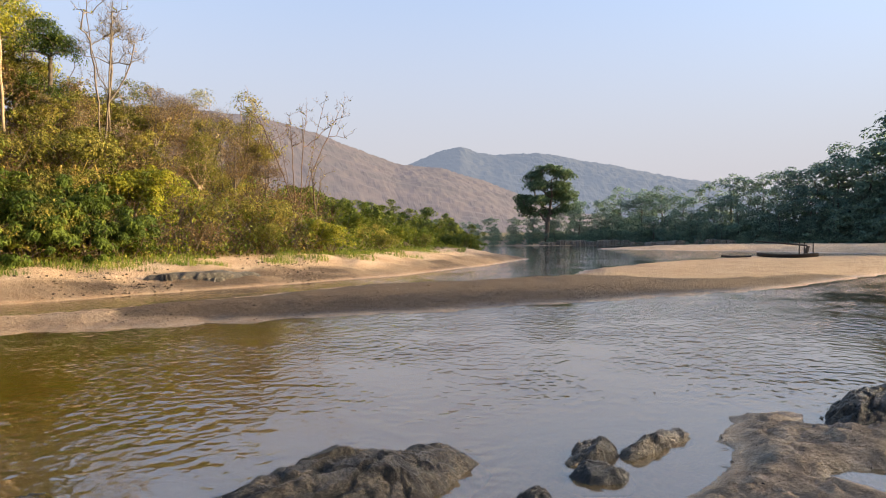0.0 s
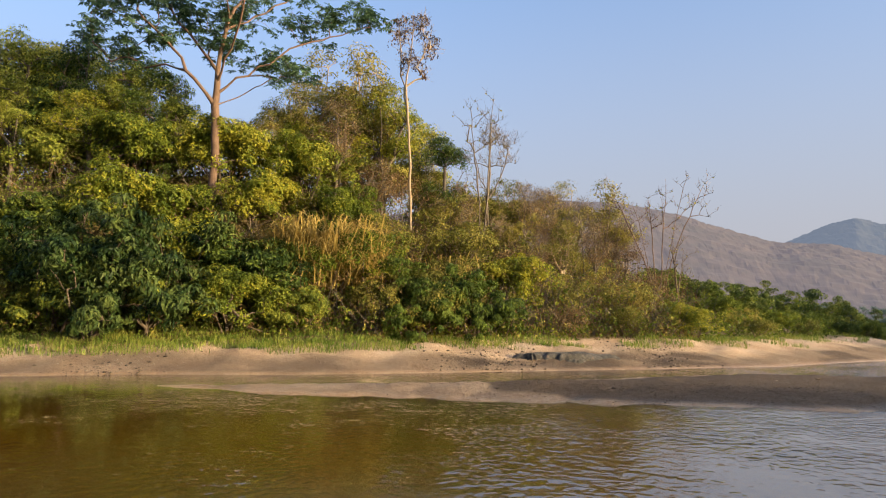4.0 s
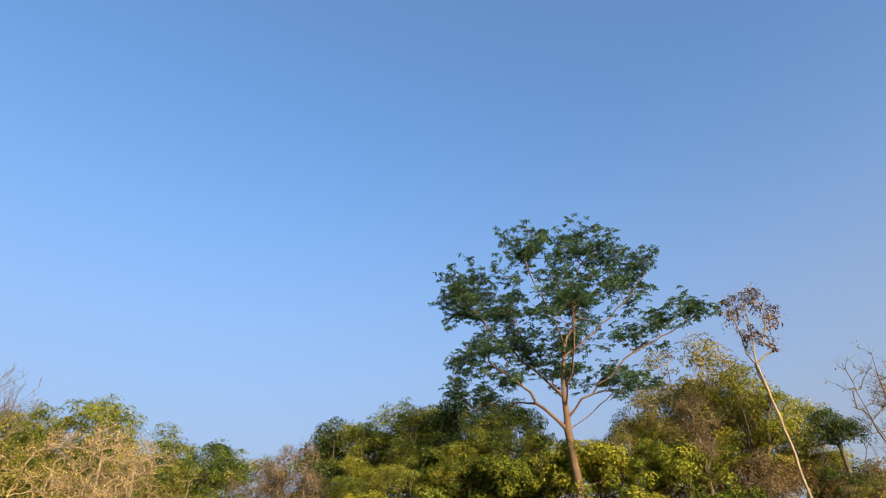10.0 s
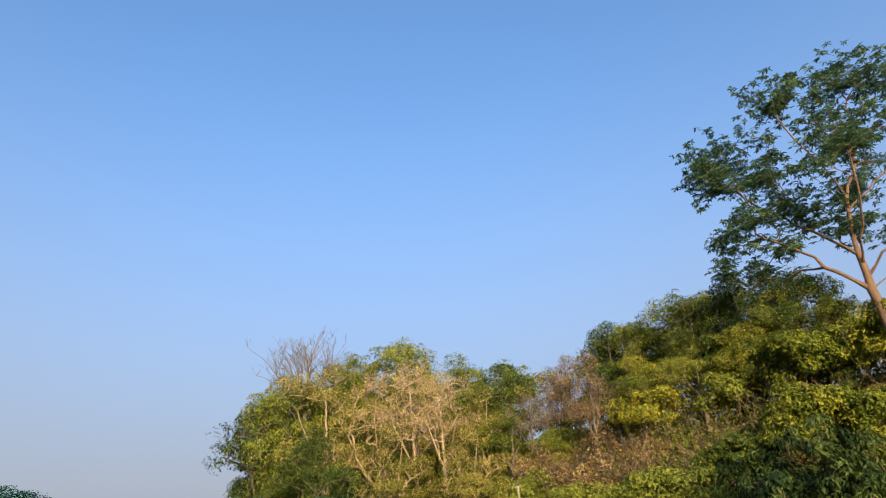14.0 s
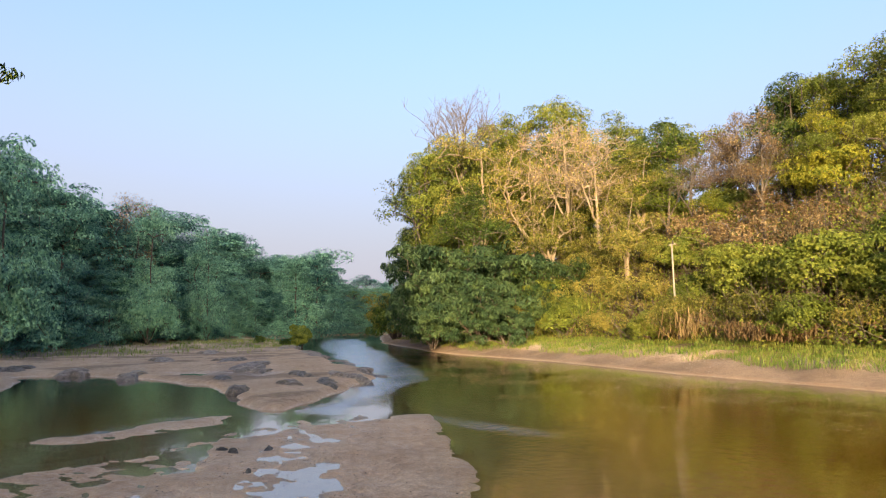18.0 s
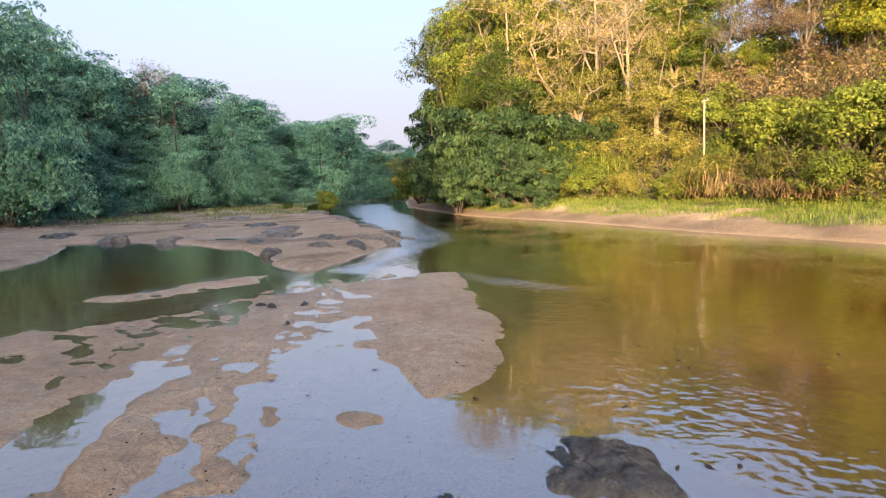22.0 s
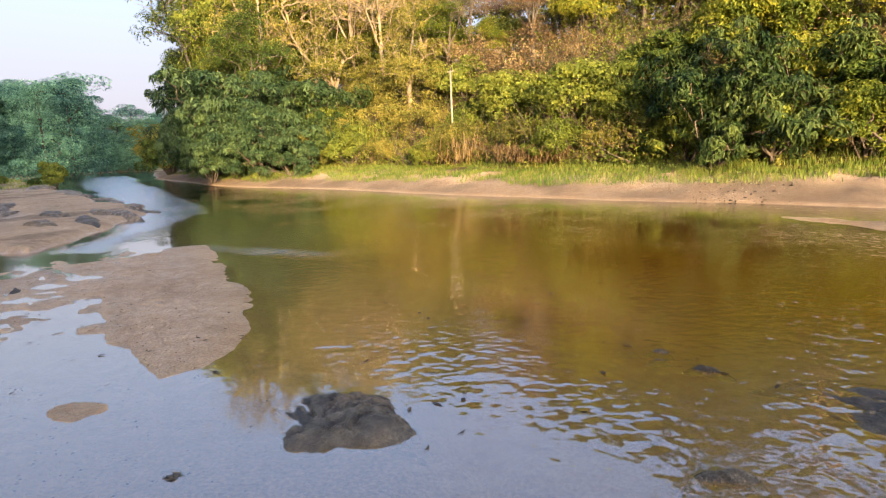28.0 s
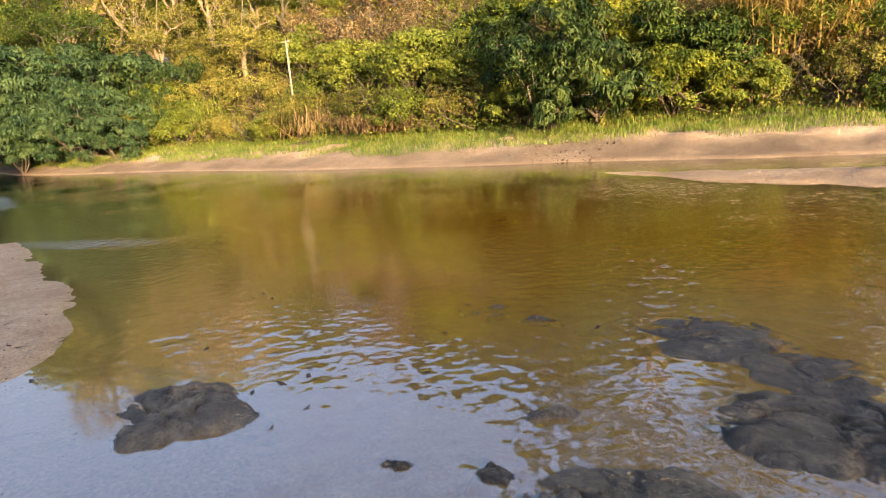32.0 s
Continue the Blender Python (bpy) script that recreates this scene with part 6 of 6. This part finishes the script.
rock("rock_ledge", "dark rock shelf at the standing place", -1.95, 1.65, (1.2, 0.6), 0, 0.07, 38, ROCK_GREY, group="ledges by the standing place",
     outline=[(-2.25, 1.42), (-2.25, 1.62), (-2.17, 1.78), (-2.02, 2.08), (-1.88, 2.15), (-1.68, 2.22), (-1.4, 2.2), (-1.35, 1.7), (-1.6, 1.2), (-2.05, 1.15)])
rock("rock_ledge", "wet dark lump at the end of a rock shelf", -2.3, 1.3, (0.40, 0.26), 30, 0.03, 39, ROCK_DARK, group="ledges by the standing place")

# low ledges along the rock flat upstream
rng = np.random.default_rng(455)
for k, (x, y, w) in enumerate(((-20.6, -6.9, 1.6), (-19.2, -7.4, 2.0), (-22.5, -8.0, 1.6), (-17.0, -7.2, 1.9), (-25.5, -9.8, 2.2), (-28.5, -11.4, 2.4), (-15.2, -8.8, 1.3), (-18.8, -14.8, 1.8), (-19.4, -17.6, 2.0), (-19.9, -20.6, 2.4), (-31, -13.5, 3.0), (-35, -15.8, 3.2), (-27, -16, 3.2), (-33, -21, 3.6), (-16.2, -7.9, 1.1), (-20.0, -9.4, 1.9), (-23.5, -13.0, 2.8), (-41, -20, 3.6), (-18.0, -11.0, 1.4), (-21.5, -11.5, 2.0), (-26.0, -19.0, 3.0))):
    rock("rock_ledge", "low brown rock ledge rising from the sandy flat", x, y, (w * 1.5, w * rng.uniform(0.28, 0.45)), float(rng.uniform(15, 40)), 0.03 + 0.02 * w, 60 + k, ROCK_TAN if k % 3 else ROCK_BROWN, "ledges on the rock flat", awash=0.2, foot=-0.15, floor=ground_z(x, y))
for k, (x, y, w) in enumerate(((-7.7, 20.1, 1.7), (-6.9, 20.9, 1.2), (-8.5, 19.3, 0.9), (-7.2, 19.9, 0.7))):
    rock("earth_clod", "dark eroded clod of earth and roots on the beach", x, y, (w * 1.2, w * 0.45), 40, 0.07 + 0.05 * w, 90 + k, ROCK_DARK, "eroded clods on the beach", awash=1.0, foot=-0.1, floor=ground_z(x, y))
def wooden_post():
    (x, y), d = bank_place(82.6, 5.6)
    ob = thing("wooden_post", "thin pale upright post with a short crosspiece", "post")
    tall = d * (math.tan(radians(7.0)) - math.tan(radians(2.0)))
    z = 1.5 + d * math.tan(radians(2.0))
    g = ground_z(x, y)
    v, f = frustums([(0, 0, g - z - 0.2), (0.01, 0, (g - z) * 0.4)], [(0.01, 0, (g - z) * 0.4), (-0.03, 0, tall)], [0.05, 0.048], [0.048, 0.04], 8)
    part("pole", mesh_of("post_pole", v, f, WOOD_POST, True), ob)
    v, f = frustums([(-0.16, 0, tall - 0.08)], [(0.14, 0, tall - 0.02)], [0.03], [0.03], 6)
    part("crosspiece", mesh_of("post_cross", v, f, WOOD_POST), ob)
    v, f = frustums([(0.02, 0, tall - 0.02)], [(0.03, 0, tall + 0.14)], [0.05], [0.035], 6)
    part("cap", mesh_of("post_cap", v, f, WOOD_BOAT), ob)
    ob.matrix_basis = pose(x, y, z, 0, 0, 82.6)


wooden_post()


def hull_mesh(name, length, beam, deep, mat):
    """An open plank boat: thin sides lofted along its length, raised at both ends."""
    n, prof = 17, [(-1, 1), (-0.8, 0.35), (-0.45, 0.04), (0, 0), (0.45, 0.04), (0.8, 0.35), (1, 1)]
    verts, faces = [], []
    for skin in (1.0, 0.9):
        for i in range(n):
            u = 2 * i / (n - 1) - 1
            w, rise = beam * 0.5 * (1 - abs(u) ** 3) * skin + 0.02, 0.5 * deep * abs(u) ** 2.5
            for a, b in prof:
                verts.append((u * length / 2 * (skin ** 0.2), a * w, rise + b * deep * (1.0 if skin == 1.0 else 0.98) + (0.03 if skin < 1 else 0)))
    m = len(prof)
    for s in (0, 1):
        o = s * n * m
        for i in range(n - 1):
            for j in range(m - 1):
                q = [o + i * m + j, o + (i + 1) * m + j, o + (i + 1) * m + j + 1, o + i * m + j + 1]
                faces.append(q if s else q[::-1])
    for i in range(n - 1):
        for j in (0, m - 1):
            faces.append([i * m + j, (i + 1) * m + j, n * m + (i + 1) * m + j, n * m + i * m + j])
    return mesh_of(name, verts, faces, mat)


def boat(az, d, turn, length, motor):
    x, y = polar(az, d)
    ob = thing("wooden_boat", "dark wooden river boat with a long-shaft motor pulled onto sand" if motor else "small dark wooden dugout lying on the sand", "boat", "boats on the sandbar")
    part("hull", hull_mesh("boat_hull", length, length * 0.18, length * 0.06, WOOD_BOAT), ob)
    for k in (-0.25, 0.05, 0.3):
        v, f = frustums([(k * length, -length * 0.09, length * 0.075)], [(k * length, length * 0.09, length * 0.075)], [0.05], [0.05], 4)
        part("thwart", mesh_of("boat_thwart", v, f, WOOD_BOAT), ob)
    if motor:
        v, f = frustums([(0.30 * length, 0, 0.3)], [(0.34 * length, 0, 0.72)], [0.12], [0.09], 8)
        engine = part("motor", mesh_of("boat_motor", v, f, WOOD_BOAT), ob)
        v, f = frustums([(0.32 * length, 0, 0.75)], [(-0.52 * length, 0.2, 1.0)], [0.06], [0.04], 6)
        part("shaft", mesh_of("boat_shaft", v, f, WOOD_BOAT), engine)
        for k in (0.2, 0.28, 0.42):
            v, f = frustums([(k * length, 0.1, 0.25)], [(k * length, 0.1, 0.95)], [0.04], [0.035], 5)
            part("stanchion", mesh_of("boat_stanchion", v, f, WOOD_BOAT), ob)
    ob.matrix_basis = pose(x, y, ground_z(x, y) - 0.02, 0, 0, turn)


boat(-28.3, 43.5, -22, 3.3, True)
boat(-24.6, 44.0, -50, 1.9, False)


def leaf_litter():
    """Dead leaves on the wet sand, on the bed and afloat."""
    rng = np.random.default_rng(461)
    x = np.concatenate([rng.uniform(-7.5, -3.2, 46), rng.uniform(-11, -4.5, 110), rng.uniform(1.2, 5, 40)])
    y = np.concatenate([rng.uniform(-0.2, 3.0, 46), rng.uniform(-6, -1, 110), rng.uniform(3, 6, 40)])
    z, _ = height(x, y)
    at = np.stack([x, y, np.maximum(z, -0.001) + 0.008], -1)
    v, f = leaves(rng, at, 1, 0.0, 0.10, 0.032)
    v = v.reshape(-1, 4, 3)
    c = v.mean(1, keepdims=True)
    v = c + (v - c) * [1, 1, 0.12]
    return tagged(new("leaf_litter", mesh_of("leaf_litter", v.reshape(-1, 3), f, LITTER)), "dark dead leaves scattered on wet sand and water", "litter", kind="stuff")


LITTER = leaf_material("leaf_litter", (0.015, 0.011, 0.008), (0.04, 0.026, 0.016), (0.10, 0.06, 0.03), 0.05, 0.5)
leaf_litter()

# plants on the rock flat
for k, (x, y, tall) in enumerate(((-44, -20.5, 1.9), (-45.2, -21.4, 0.9), (-43.0, -21.2, 0.7), (-50, -27, 0.8))):
    shrub_deep.set(x, y, tall, RNG, 1.0 if k else 0.8)


def flat_grass():
    rng = np.random.default_rng(471)
    at = []
    for cx, cy, r, n in ((-44, -21, 2.0, 900), (-42, -27, 6.0, 2600), (-52, -30, 6.0, 1800), (-34, -27, 4.0, 900)):
        x, y = cx + rng.normal(size=n) * r, cy + rng.normal(size=n) * r * 0.6
        z, f = height(x, y)
        at.extend(np.stack([x, y, z - 0.02], -1)[(z > 0.08)])
    v, f = blades(rng, np.array(at), 0.28, 0.03, 0.7)
    return tagged(new("flat_grass", mesh_of("flat_grass", v, f, GRASS)), "short dull grass on the rock flat", "grass", kind="stuff")


flat_grass()


def gravel(name, label, seed, patches, low, high, mat):
    """Loose pebbles: squashed eight-sided stones scattered over the sand."""
    rng = np.random.default_rng(seed)
    at = []
    for cx, cy, rx, ry, turn, n in patches:
        u, w = rng.normal(size=n) * rx, rng.normal(size=n) * ry
        c, s = math.cos(radians(turn)), math.sin(radians(turn))
        x, y = cx + u * c - w * s, cy + u * s + w * c
        z, _ = height(x, y)
        at.extend(np.stack([x, y, z], -1)[z > (-0.02 if high < 0.04 else 0.015)])
    at = np.array(at)
    size = low * (high / low) ** (rng.uniform(size=(len(at), 1, 1)) ** 2.2)
    unit = np.array([(1, 0, 0), (0, 1, 0), (-1, 0, 0), (0, -1, 0), (0, 0, 1), (0, 0, -1)], float) * [1, 0.7, 0.5]
    a = rng.uniform(0, 6.28, len(at))
    turn = np.stack([np.cos(a), -np.sin(a), np.sin(a), np.cos(a)], -1).reshape(-1, 2, 2)
    v = np.repeat(unit[None], len(at), 0) * rng.uniform(0.6, 1.3, (len(at), 6, 1))
    v[:, :, :2] = np.einsum("nij,nkj->nki", turn, v[:, :, :2])
    v = v * size + at[:, None] + [0, 0, 1] * size * 0.2
    tri = np.array([(0, 1, 4), (1, 2, 4), (2, 3, 4), (3, 0, 4), (1, 0, 5), (2, 1, 5), (3, 2, 5), (0, 3, 5)])
    f = (np.arange(len(at))[:, None, None] * 6 + tri[None]).reshape(-1, 3)
    return tagged(new(name, mesh_of(name, v.reshape(-1, 3), f, mat)), label, "gravel", kind="stuff")


PEBBLE_DARK = leaf_material("pebble_dark", (0.02, 0.015, 0.011), (0.06, 0.045, 0.033), (0.16, 0.12, 0.085), 0.0, 0.7)
PEBBLE_PALE = leaf_material("pebble_pale", (0.08, 0.06, 0.045), (0.17, 0.132, 0.1), (0.30, 0.25, 0.2), 0.0, 0.7)
gravel("dark_gravel", "dark pebbles and bark bits scattered on wet sand", 481, ((-5.0, -2.6, 2.4, 0.9, 27, 1500), (-9.5, -4.5, 1.8, 1.0, 20, 900), (-2.6, -1.8, 0.7, 0.5, 0, 260), (2.4, 4.6, 0.8, 0.7, 30, 60)), 0.004, 0.015, PEBBLE_DARK)
gravel("bar_gravel", "dark gravel heaped along the sandbar", 482, ((1.0, 15.0, 4.5, 0.9, 24, 3600), (-4.0, 12.8, 2.4, 0.6, 20, 1800)), 0.008, 0.026, PEBBLE_DARK)
gravel("beach_gravel", "pale and brown stones washed up on the beach", 483, ((-9.5, 17.6, 2.2, 0.7, -52, 420), (-5.4, 22.2, 2.5, 0.7, -52, 420), (-16.5, 10.5, 4.0, 0.7, -42, 600), (-24, 3.6, 3.5, 0.6, -42, 420)), 0.012, 0.05, PEBBLE_PALE)
gravel("beach_grit", "dark grit and driftwood bits on the beach", 484, ((-9.5, 17.9, 2.6, 0.9, -52, 700), (-5.0, 22.6, 2.6, 0.8, -52, 600), (-17, 10.4, 4.5, 0.8, -42, 900)), 0.015, 0.08, PEBBLE_DARK)

# pale boulders along the foot of the far forest
rng = np.random.default_rng(491)
for k in range(16):
    az = -9.5 - k * 0.95 + rng.uniform(-0.3, 0.3)
    d = first_inside(az, SHORE_RIGHT, 0.2, 260)
    if d and d > 60:
        x, y = polar(az, d)
        w = rng.uniform(1.6, 3.4)
        rock("boulder", "pale worn boulder along the foot of the forest", x, y, (w, w * 0.6), float(rng.uniform(-20, 20)), rng.uniform(0.5, 1.0), 120 + k, ROCK_TAN, "boulders on the far shore", awash=0.2, foot=-0.4, floor=ground_z(x, y))
